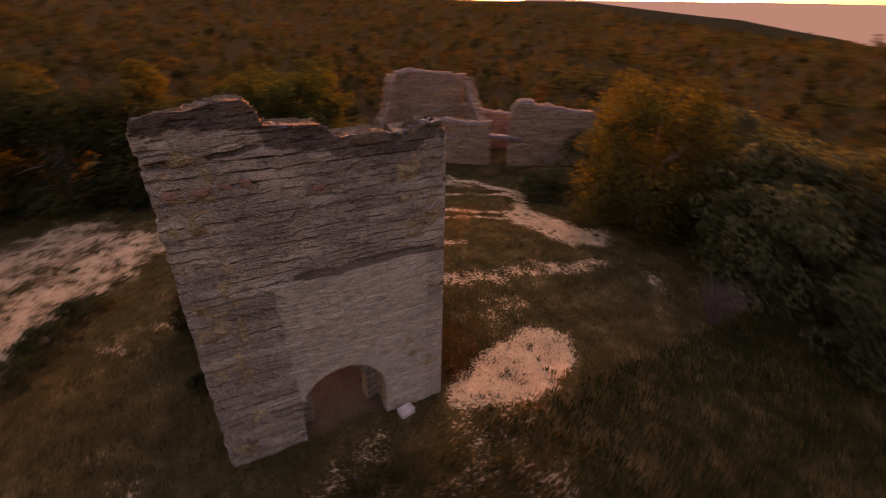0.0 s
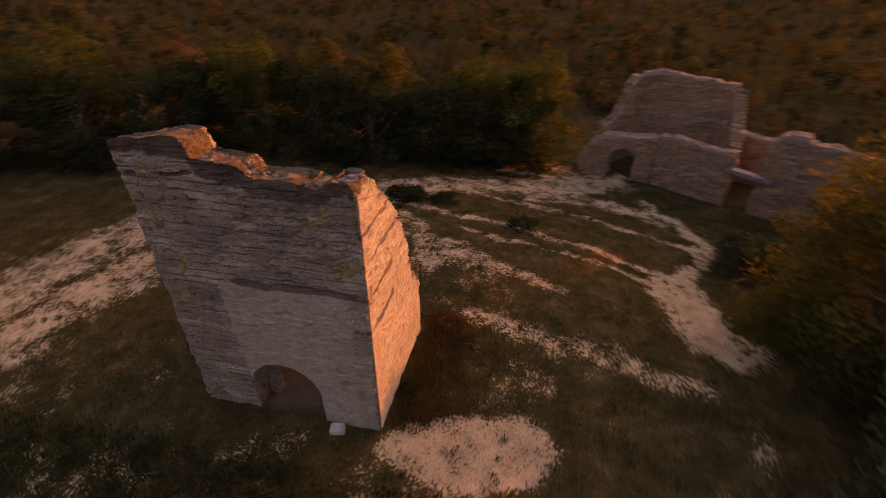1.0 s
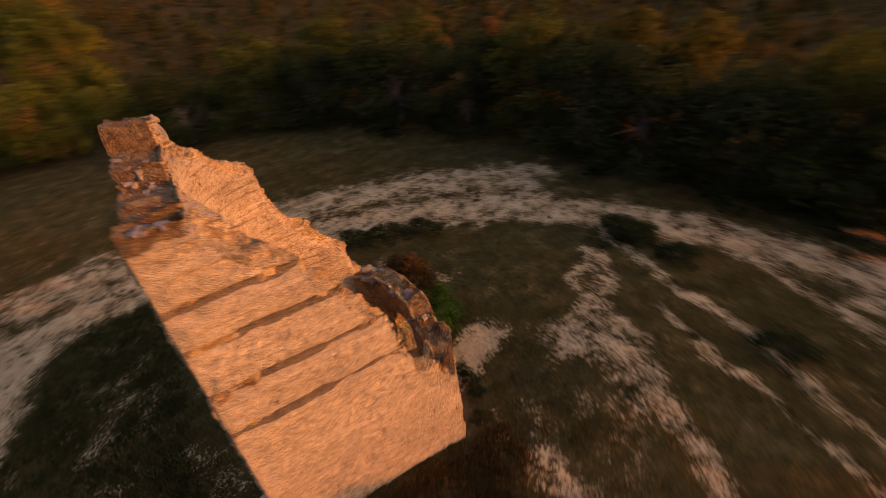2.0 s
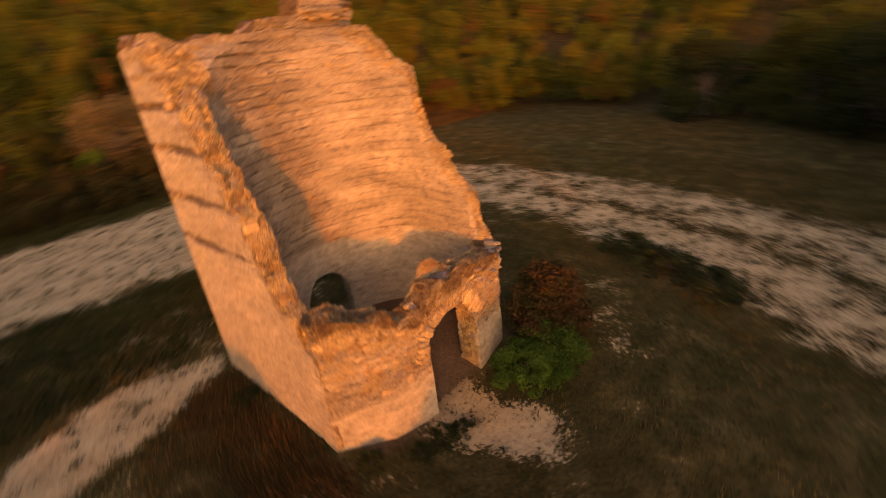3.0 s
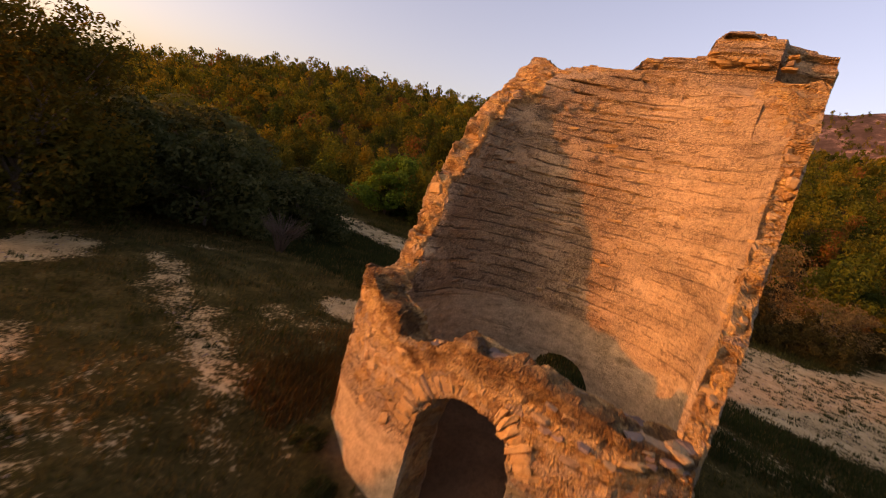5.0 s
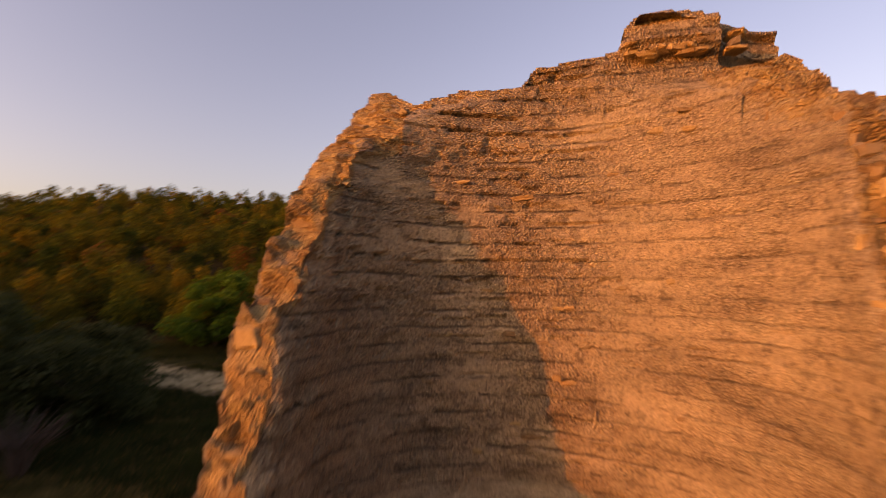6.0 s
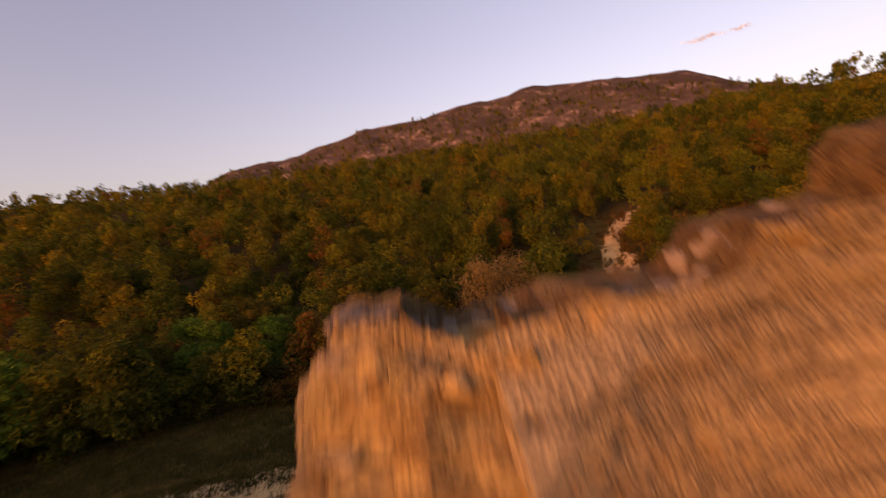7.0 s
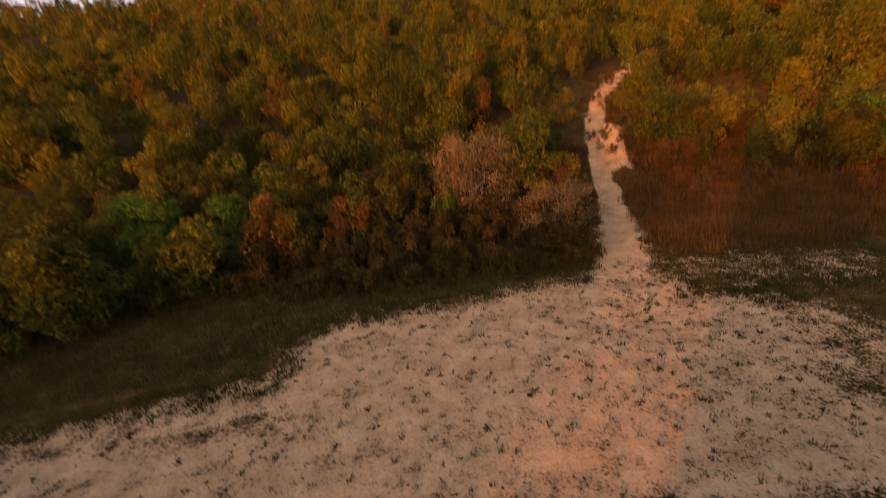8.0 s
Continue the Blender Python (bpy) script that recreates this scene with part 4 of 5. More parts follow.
def twig_bush():
    """A leafless bush of thin grey branches."""
    r = random.Random(9)
    thing = tagged(new("bare_bush"), "leafless grey bush of thin branches in the grass", "bush")
    limbs = []
    for k in range(46):
        a, t = r.uniform(0, 6.283), r.uniform(0.2, 1.0)
        mid = (0.35 * t * math.cos(a), 0.35 * t * math.sin(a), 0.45 + 0.2 * r.random())
        for j in range(3):
            b = a + r.uniform(-0.7, 0.7)
            limbs.append((mid, (mid[0] + 0.45 * math.cos(b), mid[1] + 0.45 * math.sin(b), mid[2] + r.uniform(0.2, 0.6)), 0.008, 0.003))
        limbs.append(((0.05 * math.cos(a), 0.05 * math.sin(a), -0.05), mid, 0.014, 0.008))
    part("twig_crown", limb_mesh("twig_crown", limbs, bark_material("pale_dead_bark", (0.12, 0.07, 0.045))), thing)
    return thing


plant(twig_bush(), 9.4, -1.0)
for x, y, turn, s in ((-0.6, 10.7, 0, 1.6), (-0.2, 10.9, 80, 1.3), (1.1, 10.9, 60, 1.1), (-6.0, 4.4, 20, 1.2), (-5.6, 5.4, 70, 1.3), (-5.0, 6.4, 0, 1.2), (4.4, 9.6, 30, 1.2)):
    set_copy(herb, x, y, turn, s, 1.3)
dry = make_tree("dry_bush", "pale dry seeding bush at the wood's edge", "bush", 4.4, 2.3, LEAF_DRY, 34, tufts=90, per=90, size=0.075, low=0.1)
plant(dry, -2.6, -22.0, 0)
set_copy(dry, -5.5, -18.2, 80, 0.55, 1.4)
EDGE = "bushes at the edge of the hillside wood"
lime = make_tree("wood_edge_bush", "yellow-green autumn bush at the edge of the wood", "bush", 3.6, 1.5, LEAF_GOLD, 41, tufts=64, per=130, size=0.08, low=0.12, group=EDGE)
leafy = make_tree("wood_edge_bush", "deep green leafy bush at the edge of the wood", "bush", 3.2, 1.6, LEAF_GREEN, 42, tufts=64, per=130, size=0.08, low=0.1, group=EDGE)
rusty = make_tree("wood_edge_bush", "rusty red autumn bush at the edge of the wood", "bush", 2.6, 1.4, LEAF_RED, 43, tufts=64, per=130, size=0.075, low=0.1, group=EDGE)
plant(lime, 5.6, -22.5, 0)
plant(leafy, 8.6, -20.5, 0)
plant(rusty, 3.2, -20.6, 0)
for src, x, y, turn, sc, w in ((lime, 0.9, -22.4, 70, 0.9, 1.0), (leafy, 12.4, -21.0, 50, 1.15, 1.1), (rusty, 6.8, -19.8, 110, 0.7, 1.2), (lime, 15.0, -18.6, 140, 1.1, 1.1),
                               (leafy, -0.9, -21.0, 200, 0.6, 1.0), (leafy, 18.2, -15.2, 260, 1.2, 1.2), (lime, 10.6, -23.4, 300, 1.1, 1.0), (rusty, 1.6, -24.4, 20, 1.1, 1.0),
                               (rusty, -0.8, -25.6, 90, 1.0, 1.2), (lime, -16.5, -25.0, 30, 0.9, 1.1), (rusty, -14.6, -23.6, 160, 0.7, 1.2), (lime, -21.5, -20.5, 210, 0.9, 1.1),
                               (rusty, -24.5, -17.5, 250, 0.9, 1.2), (leafy, -24.0, -21.0, 310, 0.9, 1.1), (rusty, -7.0, -23.4, 15, 0.7, 1.2), (rusty, -9.4, -27.6, 60, 0.6, 1.2)):
    set_copy(src, x, y, turn, sc, w)


# ---- far woods ----
def woods(name, label, mat, spots, seed, fine=1.0):
    """Crowns of leaf sprays over the land at the spots given (x, y, scale); the nearer, the finer."""
    rng = np.random.RandomState(seed)
    spots = np.asarray(spots, float)
    away = np.hypot(spots[:, 0], spots[:, 1])
    verts, faces, tones, base = [], [], [], 0
    for lo, hi, tufts, per, leaf in ((0, 48, 13, 92, 0.062), (48, 95, 9, 56, 0.09), (95, 190, 6, 28, 0.14), (190, 1e9, 4, 16, 0.20)):
        tufts, per, leaf = max(3, round(tufts * fine ** 0.5)), max(6, round(per * fine ** 0.5)), leaf * fine ** -0.4
        x, y, s = spots[(away >= lo) & (away < hi)].T
        if not len(x):
            continue
        z = land(x, y)
        tall = 0.85 + 0.85 * rng.rand(len(x))
        tuft, rad = [], []
        for k in range(tufts):
            a = rng.rand(len(x)) * 6.283
            up = rng.rand(len(x))
            reach = s * (0.85 - 0.55 * up) * rng.rand(len(x)) ** 0.5
            tuft.append(np.stack([x + reach * np.cos(a), y + reach * np.sin(a), z + s * tall * (0.25 + 1.15 * up)], 1))
            rad.append(s * (0.26 + 0.16 * rng.rand(len(x))) * (6 / tufts) ** 0.33)
        v, f = leaf_cloud(rng, np.vstack(tuft), np.concatenate(rad), per, np.repeat(np.tile(s * leaf, tufts), per), 1.0)
        verts.append(v)
        faces.append(f + base)
        tones.append(np.repeat(np.tile(rng.rand(len(x)), tufts), per * 3))
        base += len(v)
    me = mesh_from(name, np.vstack(verts), np.vstack(faces), mat)
    value_attr(me, "tone", np.concatenate(tones))
    return tagged(new(name, me), label, "woodland", kind="stuff")


def scatter(rng, count, r_lo, r_hi, az_lo, az_hi, s_lo, s_hi, clear=0.6, meadow=True):
    r = rng.uniform(r_lo ** 0.45, r_hi ** 0.45, count) ** (1 / 0.45)
    a = np.radians(rng.uniform(az_lo, az_hi, count))
    x, y = r * np.sin(a), r * np.cos(a) + 1.5
    s = rng.uniform(s_lo, s_hi, count) * np.clip((r / 60) ** 0.35, 0.7, 1.9)
    ok = polyline_reach(x, y, TRACKS[2][0]) > clear + s
    ok &= polyline_reach(x, y, TRACKS[0][0]) > 5
    if meadow:   # the grass slope beside the path stays open
        ok &= ~((x < -11.5 + 0.3 * (y + 30)) & (np.hypot(x, y) < 28) & (x > -36))
        ok &= (np.hypot(x + 2.6, y + 22) > 3.2) & (np.hypot(x + 5.2, y + 19.5) > 3.4) & (np.hypot(x + 2.2, y + 19) > 2.5)
    return np.stack([x, y, s], 1)[ok]


rng = np.random.RandomState(5)
woods("hillside_wood", "olive, yellow and russet autumn wood on the hillside", LEAF_AUTUMN, scatter(rng, 4600, 21, 420, 95, 265, 1.3, 2.6), 1)
for mat, label, count, seed in ((LEAF_BROWN, "low olive-brown scrub on the flat country", 3600, 6), (LEAF_DARK, "low dark scrub on the flat country", 3600, 7)):
    woods("scrub", label, mat, scatter(rng, count, 30, 420, -95, 95, 0.6, 1.3, meadow=False), seed, 0.16)
woods("scrub", "low russet scrub on the grass slope beside the path", LEAF_RED, np.stack([rng.uniform(-36, -12, 700), rng.uniform(-42, -17, 700), rng.uniform(0.12, 0.42, 700)], 1), 9, 0.22)
ux, uy = rng.uniform(-7.5, 10, 760), rng.uniform(-20.5, -13.8, 760)
low = (bareness(ux, uy) < 0.3) & (uy < -14.0 - 0.10 * np.abs(ux - 2) - 0.28 * np.maximum(0, ux))
woods("undergrowth", "low brown and dark undergrowth at the foot of the wood", LEAF_BROWN, np.stack([ux, uy, rng.uniform(0.15, 0.5, 760) * (1 + 0.12 * np.clip(-14 - uy, 0, 6))], 1)[low], 12, 0.22)
woods("far_wood", "far dark wood on the flank of the rocky peak", LEAF_AUTUMN, scatter(rng, 2200, 430, 740, 150, 225, 1.3, 2.4), 10)


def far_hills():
    """The hills on the horizon beyond the plain; a pale glow of their own stands for evening haze."""
    mat, n, l, bsdf = material("distant_hills_haze_glow")
    # haze put into the colour: an even pale emission in place of shading
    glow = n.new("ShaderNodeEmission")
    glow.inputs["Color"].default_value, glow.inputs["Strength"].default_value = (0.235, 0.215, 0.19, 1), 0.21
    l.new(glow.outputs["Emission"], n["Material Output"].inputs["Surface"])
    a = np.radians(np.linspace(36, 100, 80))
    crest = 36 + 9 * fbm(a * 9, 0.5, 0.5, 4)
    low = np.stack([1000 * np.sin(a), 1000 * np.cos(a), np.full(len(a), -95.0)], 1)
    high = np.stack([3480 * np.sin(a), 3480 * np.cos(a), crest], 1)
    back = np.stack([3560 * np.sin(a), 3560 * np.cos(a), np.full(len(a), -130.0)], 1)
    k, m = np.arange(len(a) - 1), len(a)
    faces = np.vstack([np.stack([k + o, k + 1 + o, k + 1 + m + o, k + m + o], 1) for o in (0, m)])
    tagged(new("backdrop", mesh_from("backdrop", np.vstack([low, high, back]), faces, mat, flat=False)), "far hills on the horizon, evening haze put in as a pale glow", "hills", kind="structure")


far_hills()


def cloud(bearing, height, length, thick, count, seed):
    """A thin wisp of cloud far off: many small pale flakes, dense in the middle."""
    r = np.random.RandomState(seed)
    mat, n, l, bsdf = material("white_cloud")
    bsdf.inputs["Base Color"].default_value, bsdf.inputs["Roughness"].default_value = (0.6, 0.6, 0.6, 1), 1.0
    bsdf.inputs["Specular IOR Level"].default_value = 0.0
    t = r.normal(0, 0.33, count)
    a = radians(bearing)
    middle = np.array([2600 * math.sin(a), 2600 * math.cos(a), height])
    along = np.array([math.cos(a), -math.sin(a), -0.02])
    p = middle + np.outer(t * length, along) + r.normal(0, 1, (count, 3)) * np.array([thick, thick, thick * 0.5]) * (1.1 - np.clip(np.abs(t), 0, 1))[:, None] + np.outer(np.sin(t * 7) * thick * 0.5, [0, 0, 1])
    v = (p[:, None] + r.normal(0, 2.1, (count, 3, 3))).reshape(-1, 3)
    tagged(new("cloud", mesh_from("cloud", v, np.arange(len(v)).reshape(-1, 3), mat)), "small pale wisp of cloud over the hill", "cloud", kind="stuff")


cloud(-143.6, 757, 130, 10, 420, 1)
cloud(-140.3, 750, 55, 7, 140, 2)

# ---- grass, weeds and stones on the ground ----
def blades(name, label, mat, x, y, size, per, seed, spread=0.09):
    """Tufts of thin bent blades."""
    r = np.random.RandomState(seed)
    x, y, size = np.repeat(x, per), np.repeat(y, per), np.repeat(size, per)
    a = r.rand(len(x)) * 6.283
    x, y = x + spread * r.randn(len(x)), y + spread * r.randn(len(x))
    z = land(x, y)
    h = size * (0.5 + 0.8 * r.rand(len(x)))
    w, lean = 0.10 * h + 0.004, h * 0.7 * r.rand(len(x))
    ca, sa_ = np.cos(a), np.sin(a)
    v = np.stack([np.stack([x - sa_ * w, y + ca * w, z - 0.01], 1), np.stack([x + sa_ * w, y - ca * w, z - 0.01], 1),
                  np.stack([x + ca * lean, y + sa_ * lean, z + h], 1)], 1).reshape(-1, 3)
    me = mesh_from(name, v, np.arange(len(v)).reshape(-1, 3), mat)
    value_attr(me, "tone", np.repeat(np.clip(0.5 + 0.4 * fbm(x / 1.5, y / 1.5, seed + 0.5, 2), 0, 1), 3))
    return tagged(new(name, me), label, "grass", kind="stuff")


def free_spots(rng, count, reach, bare_lo, bare_hi):
    x, y = rng.uniform(-reach, reach, count), rng.uniform(-reach, reach, count) + 1.5
    b = bareness(x, y)
    ok = (b >= bare_lo) & (b <= bare_hi) & ~((np.abs(x) < 2.05) & (y > -0.05) & (y < 3.9))
    return x[ok], y[ok]


GRASS_DRY = leaf_material("dry_grass_blades", [(0.05, 0.038, 0.017), (0.09, 0.064, 0.027), (0.14, 0.095, 0.042), (0.115, 0.064, 0.030)])
GRASS_GREEN = leaf_material("dull_green_grass_blades", [(0.020, 0.024, 0.009), (0.038, 0.042, 0.014), (0.06, 0.06, 0.022), (0.05, 0.042, 0.02)])
rng = np.random.RandomState(17)
gx, gy = free_spots(rng, 15000, 15, 0.0, 0.42)
blades("grass", "dry straw-coloured autumn grass round the tower", GRASS_DRY, gx, gy, 0.05 + 0.06 * rng.rand(len(gx)), 6, 1)
gx, gy = free_spots(rng, 16000, 15, 0.0, 0.40)
blades("grass", "dull green autumn grass round the tower", GRASS_GREEN, gx, gy, 0.05 + 0.06 * rng.rand(len(gx)), 6, 2)
gx, gy = rng.uniform(-8, 14, 9500), rng.uniform(-9, -1.2, 9500)
ok = bareness(gx, gy) < 0.35
gx, gy = gx[ok], gy[ok]
blades("grass", "dark green grass between the shrubs and the tower", LEAF_DARK, gx, gy, 0.07 + 0.08 * rng.rand(len(gx)), 9, 21, 0.12)
gx, gy = free_spots(rng, 6500, 15, 0.4, 1.0)
blades("weeds", "small dark weeds scattered over the bare soil", LEAF_DARK, gx, gy, 0.025 + 0.065 * rng.rand(len(gx)) ** 2, 20, 3, 0.05)
gx, gy = rng.uniform(-11, 6, 2600), rng.uniform(-14.5, -5, 2600)
ok = (bareness(gx, gy) > 0.4) & (rng.rand(2600) < 0.15 + 0.85 * smooth(-1.5, -7, gx))
gx, gy = gx[ok], gy[ok]
blades("weeds", "tiny dark weeds dotted over the trodden bare soil", LEAF_DARK, gx, gy, 0.03 + 0.05 * rng.rand(len(gx)) ** 2, 16, 22, 0.045)
gx, gy = free_spots(rng, 7000, 15, 0.22, 0.62)
blades("grass", "dry tufts straggling over the edges of the bare soil", GRASS_DRY, gx, gy, 0.04 + 0.09 * rng.rand(len(gx)) ** 2, 7, 8, 0.07)
gx, gy = 2.2 + np.abs(rng.normal(0, 0.8, 1300)), rng.uniform(0.2, 4.0, 1300)
ok = bareness(gx, gy) < 0.4
gx, gy = gx[ok], gy[ok]
blades("grass", "brownish dry grass at the foot of the side wall", LEAF_RED, gx, gy, 0.05 + 0.07 * rng.rand(len(gx)), 8, 4)


gx, gy = rng.uniform(-27, -8.5, 9000), rng.uniform(-29, -13, 9000)
ok = (bareness(gx, gy) < 0.35) & (np.hypot(gx, gy) > 15)
gx, gy = gx[ok], gy[ok]
blades("grass", "reddish dry grass on the slope beside the path", LEAF_RED, gx, gy, 0.12 + 0.22 * rng.rand(len(gx)), 6, 6, 0.2)
gx, gy = rng.uniform(-8, 22, 9000), rng.uniform(-22, -11.5, 9000)
ok = bareness(gx, gy) < 0.3
gx, gy = gx[ok], gy[ok]
blades("grass", "dull green grass below the wood", GRASS_GREEN, gx, gy, 0.08 + 0.12 * rng.rand(len(gx)), 6, 7, 0.2)


gx, gy = rng.uniform(-17, 15, 9000), rng.uniform(-16.5, -10, 9000)
b = bareness(gx, gy)
ok = (b > 0.12) & (b < 0.72)
gx, gy = gx[ok], gy[ok]
blades("grass", "dry and dark tufts where the bare soil meets the grass", GRASS_GREEN, gx, gy, 0.05 + 0.14 * rng.rand(len(gx)) ** 2, 8, 9, 0.08)


def pebbles(name, label, mat, x, y, size, seed):
    """Small six-cornered stones half sunk in the ground."""
    r = np.random.RandomState(seed)
    z = land(x, y)
    corners = np.array([(1, 0, 0), (0, 1, 0), (-1, 0, 0), (0, -1, 0), (0, 0, 0.8), (0, 0, -0.5)], float)
    v = corners[None] * (size[:, None, None] * (0.6 + 0.7 * r.rand(len(x), 6, 1)))
    a = r.rand(len(x)) * 6.283
    vx = v[:, :, 0] * np.cos(a)[:, None] - v[:, :, 1] * np.sin(a)[:, None] + x[:, None]
    vy = v[:, :, 0] * np.sin(a)[:, None] + v[:, :, 1] * np.cos(a)[:, None] + y[:, None]
    v = np.stack([vx, vy, v[:, :, 2] + z[:, None]], 2).reshape(-1, 3)
    f = np.array([(0, 1, 4), (1, 2, 4), (2, 3, 4), (3, 0, 4), (1, 0, 5), (2, 1, 5), (3, 2, 5), (0, 3, 5)])
    f = (f[None] + 6 * np.arange(len(x))[:, None, None]).reshape(-1, 3)
    return tagged(new(name, mesh_from(name, v, f, mat)), label, "stones", kind="stuff")


gx, gy = free_spots(rng, 9000, 15, 0.4, 1.0)
pebbles("gravel", "pale small stones lying on the bare soil", RUIN, gx, gy, 0.012 + 0.03 * rng.rand(len(gx)) ** 3, 5)


# ---- loose block and single stones of the tower ----
def stone_material():
    """Single stones: ochre, grey and brown by chance, gritty."""
    mat, n, l, bsdf = material("single_stones")
    co = n.new("ShaderNodeNewGeometry").outputs["Position"]
    tone = ramp_node(n, l, n.new("ShaderNodeObjectInfo").outputs["Random"],
                     [(0.0, (0.21, 0.125, 0.060)), (0.25, (0.37, 0.24, 0.110)), (0.5, (0.47, 0.325, 0.150)), (0.75, (0.36, 0.25, 0.125)), (1.0, (0.21, 0.16, 0.11))])
    grit = noise_node(n, l, co, 18.0, 6, 0.75)
    l.new(mix_node(n, l, 0.8, tone, ramp_node(n, l, grit, [(0.3, (0.5, 0.47, 0.44)), (0.52, (1, 1, 1)), (0.75, (1.25, 1.2, 1.1))]), "MULTIPLY"), bsdf.inputs["Base Color"])
    bsdf.inputs["Roughness"].default_value = 0.93
    bump_node(n, l, bsdf, grit, 0.9, 0.03)
    return mat


SINGLE = stone_material()


def stone_shape(seed, mat=None):
    """An uneven split stone about one metre across, to be scaled: a knocked and chipped lump."""
    r = np.random.RandomState(seed)
    bm = bmesh.new()
    bmesh.ops.create_cube(bm, size=0.9)
    for v in bm.verts:
        v.co += Vector(r.normal(0, 0.11, 3))
    bmesh.ops.bevel(bm, geom=bm.edges[:], offset=0.2, segments=1, affect="EDGES")
    for v in bm.verts:
        v.co += Vector(r.normal(0, 0.075, 3))
    me = bpy.data.meshes.new("stone")
    bm.to_mesh(me)
    bm.free()
    me.materials.append(mat or SINGLE)
    return me


SHAPES = [stone_shape(k) for k in range(12)]
RUST = bark_material("rusty_red_stone", (0.30, 0.13, 0.065))
RUST_SHAPES = [stone_shape(20 + k, RUST) for k in range(3)]
CRUSTED = bark_material("lichen_crusted_stone", (0.20, 0.155, 0.125))
HEAD_SHAPES = [stone_shape(40 + k, CRUSTED) for k in range(6)]
srng = random.Random(4)


def lay(parent, x, y, z, sx, sy, sz, turn=0.0, tip=4.0, name="stone", shapes=SHAPES):
    m = pose(x, y, z, srng.uniform(-tip, tip), srng.uniform(-tip, tip), turn + srng.uniform(-tip, tip)) @ Matrix.Diagonal((sx, sy, sz, 1))
    return part(name, srng.choice(shapes), parent, m=m)


def edge_stones():
    """Rubble that stands out of the broken edges of the two side walls."""
    walls = [ob for ob in TOWER.children if ob.name.startswith("side_wall")]
    east = ([(0.69, 5.44), (0.87, 5.1), (1.15, 4.85), (1.47, 4.68), (1.58, 4.45), (1.79, 4.26), (1.88, 3.96), (2.06, 3.8), (2.16, 3.5), (2.37, 3.36), (2.46, 2.75), (2.59, 2.48), (2.68, 2.1), (2.95, 1.93), (3.1, 1.7), (3.28, 1.6)], 1, walls[0])
    west = ([(0.6, 5.4), (1.2, 4.95), (1.72, 4.7), (1.8, 4.15), (2.0, 3.6), (2.3, 3.2), (2.7, 2.8), (2.98, 2.5), (3.05, 2.0), (3.3, 1.65)], -1, walls[1])
    for line, side, wall in (east, west):
        for (y0, z0), (y1, z1) in zip(line, line[1:]):
            steps = max(1, round(math.hypot(y1 - y0, z1 - z0) / 0.095))
            for k in range(steps):
                t = (k + 0.5) / steps
                y, z = y0 + (y1 - y0) * t, z0 + (z1 - z0) * t
                depth = float(side_depth(max(y, 0.75), side))
                across = 0.02
                while across < depth - 0.10:
                    w = srng.uniform(0.07, 0.15) if srng.random() < 0.6 else srng.uniform(0.15, 0.30)
                    w = min(w, depth - 0.03 - across)
                    if srng.random() < 0.72:
                        lay(wall, side * (2.03 - across - w / 2), y - 0.085 + srng.uniform(-0.07, 0.05), z - 0.075 + srng.uniform(-0.045, 0.03),
                            w * 0.98, srng.uniform(0.12, 0.26), srng.uniform(0.05, 0.15), srng.uniform(-20, 20), 11)
                    across += w * srng.uniform(0.85, 1.25)


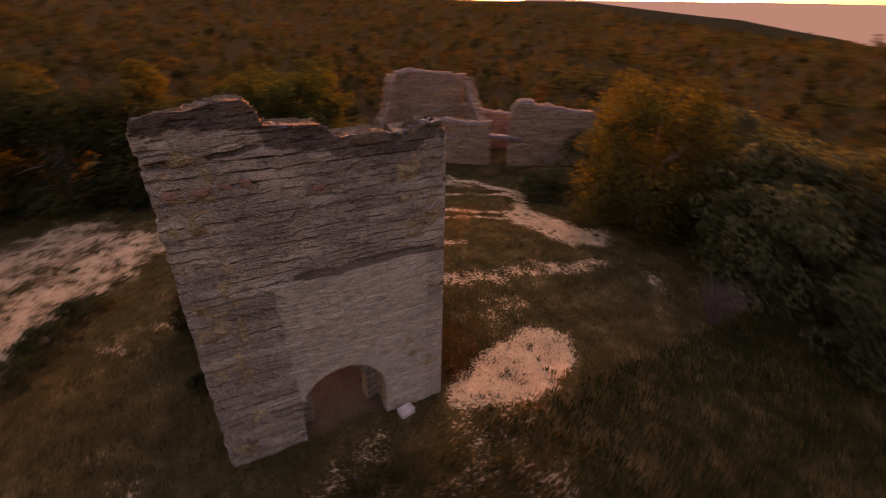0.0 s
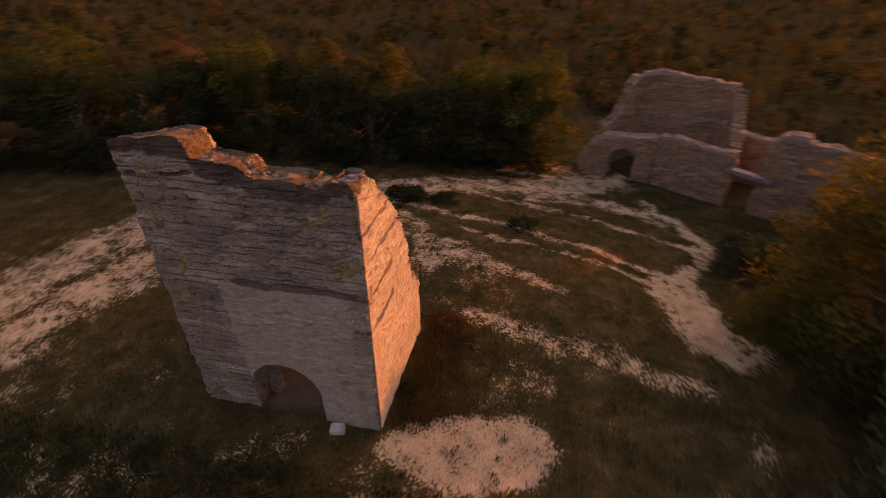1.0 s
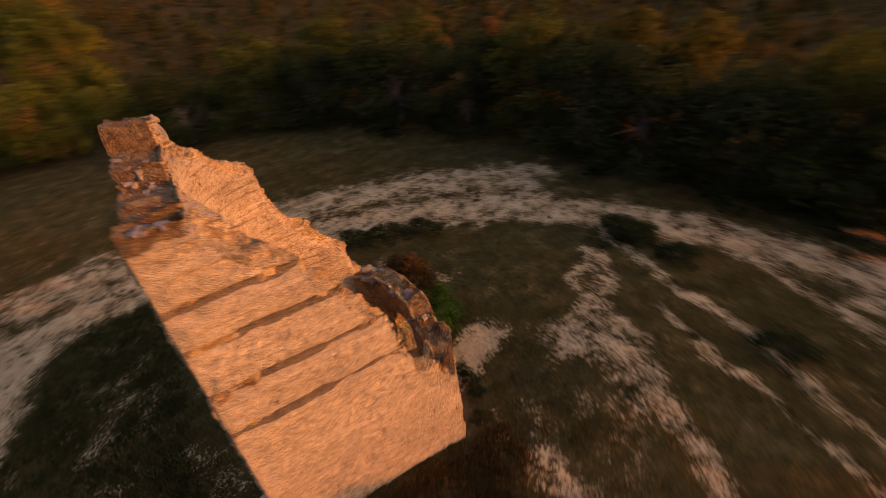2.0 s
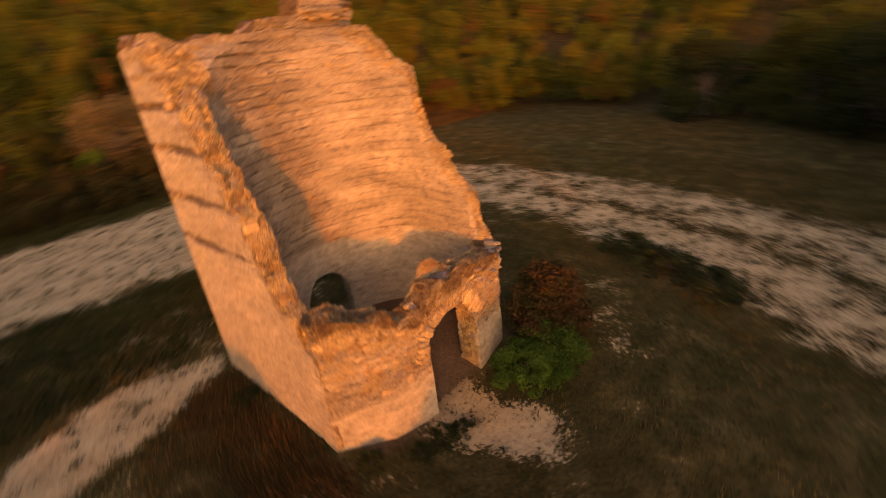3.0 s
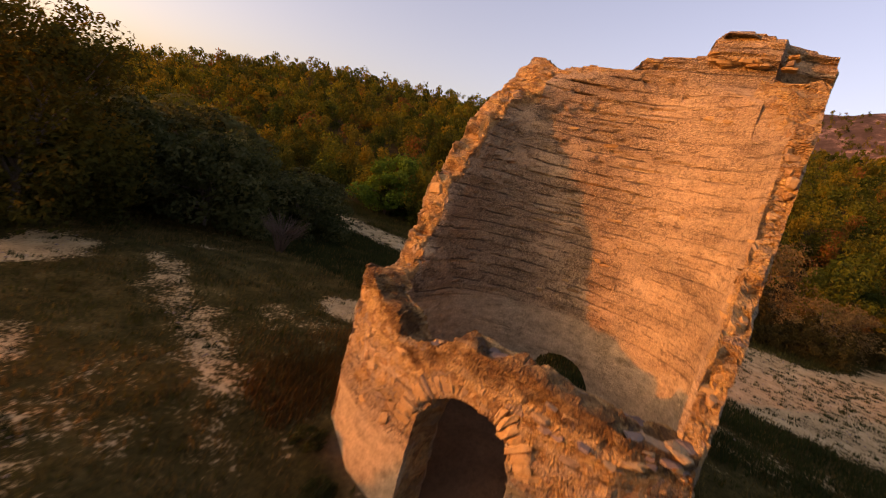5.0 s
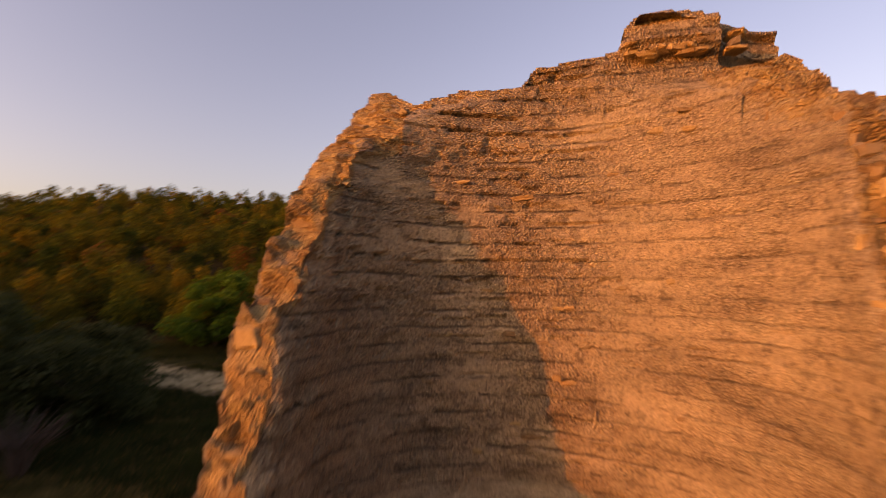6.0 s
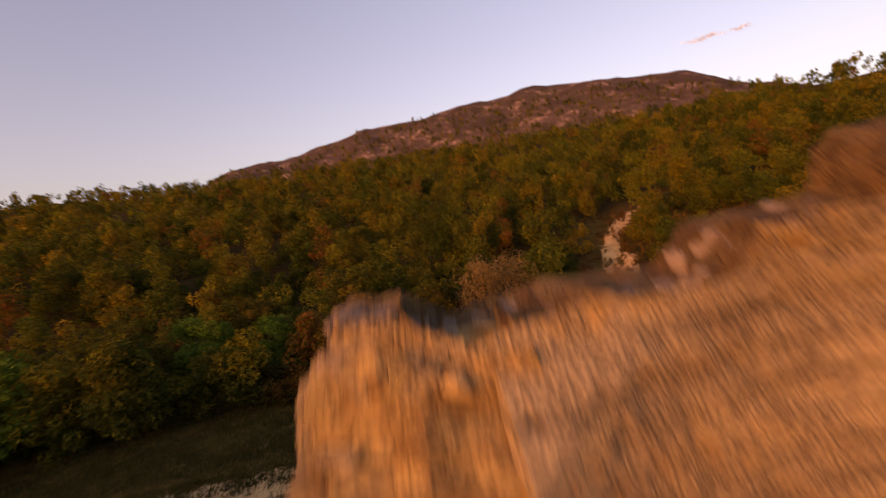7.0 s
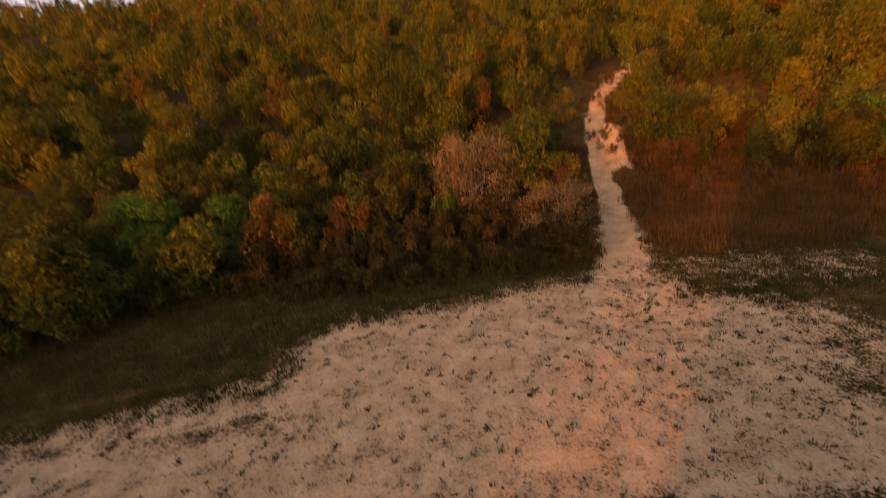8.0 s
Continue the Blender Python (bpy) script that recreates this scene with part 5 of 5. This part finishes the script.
def front_stones():
    """The doorway's ring of thin stones, the coursed rubble over the piers and the stones on the wall head."""
    cx, spring, half = -0.13, 0.77, 0.57
    for k in range(27):
        a = math.pi * (k + 0.5) / 27
        r = half + 0.13 + srng.uniform(-0.01, 0.02)
        m = pose(cx + r * math.cos(a), 3.792 + srng.uniform(-0.012, 0.008), spring + r * math.sin(a), 0, 90 - math.degrees(a), 0) @ Matrix.Diagonal((0.086, 0.09, 0.23 + srng.uniform(-0.03, 0.03), 1))
        part("arch_stone", srng.choice(SHAPES), FRONT, m=m)
    plan = [(2.02, 3.3), (1.25, 3.70), (0.3, 3.84), (-0.8, 3.84), (-1.5, 3.76), (-2.03, 3.3)]
    z = 0.56
    while z < 1.62:
        h = srng.uniform(0.09, 0.16)
        for (ax, ay), (bx, by) in zip(plan, plan[1:]):
            length, turn = math.hypot(bx - ax, by - ay), math.degrees(math.atan2(by - ay, bx - ax))
            u = srng.uniform(0, 0.1)
            while u < length - 0.08:
                w = srng.uniform(0.12, 0.30)
                t = min(1, (u + w / 2) / length)
                x, y = ax + (bx - ax) * t, ay + (by - ay) * t
                clear = math.hypot(x - cx, max(0.0, z + h / 2 - spring)) if z + h / 2 > spring else abs(x - cx)
                if clear > half + 0.24 + 0.3 * w and z + h < 1.75 and srng.random() < 0.62:
                    out = srng.uniform(-0.058, -0.026)
                    lay(FRONT, x + out * math.sin(math.radians(turn)), y - 0.035 + out, z + h / 2, w * srng.uniform(0.6, 0.98), 0.15, h * srng.uniform(0.6, 0.95), turn, 8)
                u += w + 0.012
        z += h + 0.012
    for k in range(60):
        u = srng.random()
        x = 1.75 - 3.5 * u
        y = 3.55 - 0.22 * abs(x) ** 1.5 / 2 + srng.uniform(-0.14, 0.14)
        head = float(np.interp(1.9 - x, [0, 0.5, 1.1, 1.4, 1.7, 2.0, 2.6, 3.3, 3.9], [1.6, 1.5, 1.52, 1.68, 1.62, 1.86, 1.8, 1.7, 1.6]))
        lay(FRONT, x, y, head - 0.05 + srng.uniform(-0.04, 0.02), srng.uniform(0.10, 0.28), srng.uniform(0.10, 0.22), srng.uniform(0.05, 0.10), srng.uniform(-40, 40), 12, shapes=HEAD_SHAPES if k % 3 else SHAPES)
    for k in range(34):   # crusted ledge stones over the west pier
        x = srng.uniform(-1.95, -0.75)
        y = float(np.interp(x, [-2.03, -1.5, -0.8], [3.3, 3.76, 3.84])) - srng.uniform(0.02, 0.16)
        lay(FRONT, x, y, srng.uniform(1.42, 1.70), srng.uniform(0.10, 0.26), srng.uniform(0.14, 0.24), srng.uniform(0.04, 0.08), srng.uniform(-30, 30), 9, shapes=HEAD_SHAPES if k % 2 else SHAPES)


def wall_stones():
    """Rusty putlog stones in the tall wall, its broken head and its corner knob."""
    tall = next(ob for ob in TOWER.children if ob.name.startswith("tall_wall"))
    for x, z, w, h in ((-1.85, 5.07, 0.16, 0.10), (-1.50, 5.06, 0.15, 0.09), (-1.40, 5.07, 0.09, 0.08), (-1.18, 5.09, 0.15, 0.08), (-0.94, 5.11, 0.15, 0.12), (-0.01, 4.89, 0.17, 0.11), (1.31, 5.1, 0.13, 0.05), (1.74, 4.2, 0.19, 0.07)):
        lay(tall, x, -0.005, z, w, 0.12, h, 0, 5, "putlog_stone", RUST_SHAPES)
    for k in range(60):
        x = srng.uniform(-0.6, 1.95)
        head = float(np.interp(x + 2.03, [1.42, 2.2, 2.33, 3.0, 3.45, 3.7, 3.95], [5.8, 5.75, 5.58, 5.57, 5.5, 5.64, 5.66]))
        y = srng.uniform(0.08, 0.5)
        lay(tall, x, y, head - 0.035 - 0.15 * y + srng.uniform(-0.03, 0.02), srng.uniform(0.06, 0.17), srng.uniform(0.06, 0.15), srng.uniform(0.05, 0.08), srng.uniform(-40, 40), 14, shapes=HEAD_SHAPES)
    for k in range(14):
        lay(tall, srng.uniform(1.62, 1.95), srng.uniform(0.15, 0.6), srng.uniform(5.36, 5.52), srng.uniform(0.12, 0.22), srng.uniform(0.12, 0.2), srng.uniform(0.07, 0.11), srng.uniform(-40, 40), 10, shapes=HEAD_SHAPES)
    for k in range(26):   # the overhanging layered inner rim of the high block
        x = srng.uniform(-1.6, -0.68)
        lay(tall, x, min(0.62, float(oval_y(max(x, -1.3)))) + 0.015 - 0.05 * srng.random(), srng.choice((5.68, 5.74, 5.80)) + srng.uniform(-0.02, 0.02), srng.uniform(0.08, 0.24), srng.uniform(0.14, 0.2), srng.uniform(0.03, 0.06), srng.uniform(-12, 12), 7)
    for k in range(26):   # stones left proud on the inner face
        x = srng.uniform(-1.2, 1.25)
        lay(tall, x, float(oval_y(x)) - 0.012, srng.uniform(1.8, 5.2), srng.uniform(0.07, 0.2), 0.06, srng.uniform(0.03, 0.06), 0, 6)


edge_stones()
front_stones()
wall_stones()

bm = bmesh.new()
bmesh.ops.create_cube(bm, size=1.0)
bmesh.ops.scale(bm, vec=(0.30, 0.22, 0.16), verts=bm.verts)
bmesh.ops.bevel(bm, geom=bm.edges[:], offset=0.018, segments=2, affect="EDGES")
for v in bm.verts:
    v.co += Vector([srng.uniform(-0.006, 0.006) for _ in range(3)])
me = bpy.data.meshes.new("stone_block")
bm.to_mesh(me)
bm.free()
me.materials.append(bark_material("pale_cut_stone", (0.66, 0.54, 0.42)))
block = tagged(new("stone_block", me), "pale cut stone block lying before the arched opening", "stone block")
block.matrix_basis = pose(1.14, -0.20, float(land(1.14, -0.2)) + 0.06, 3, -4, 12)
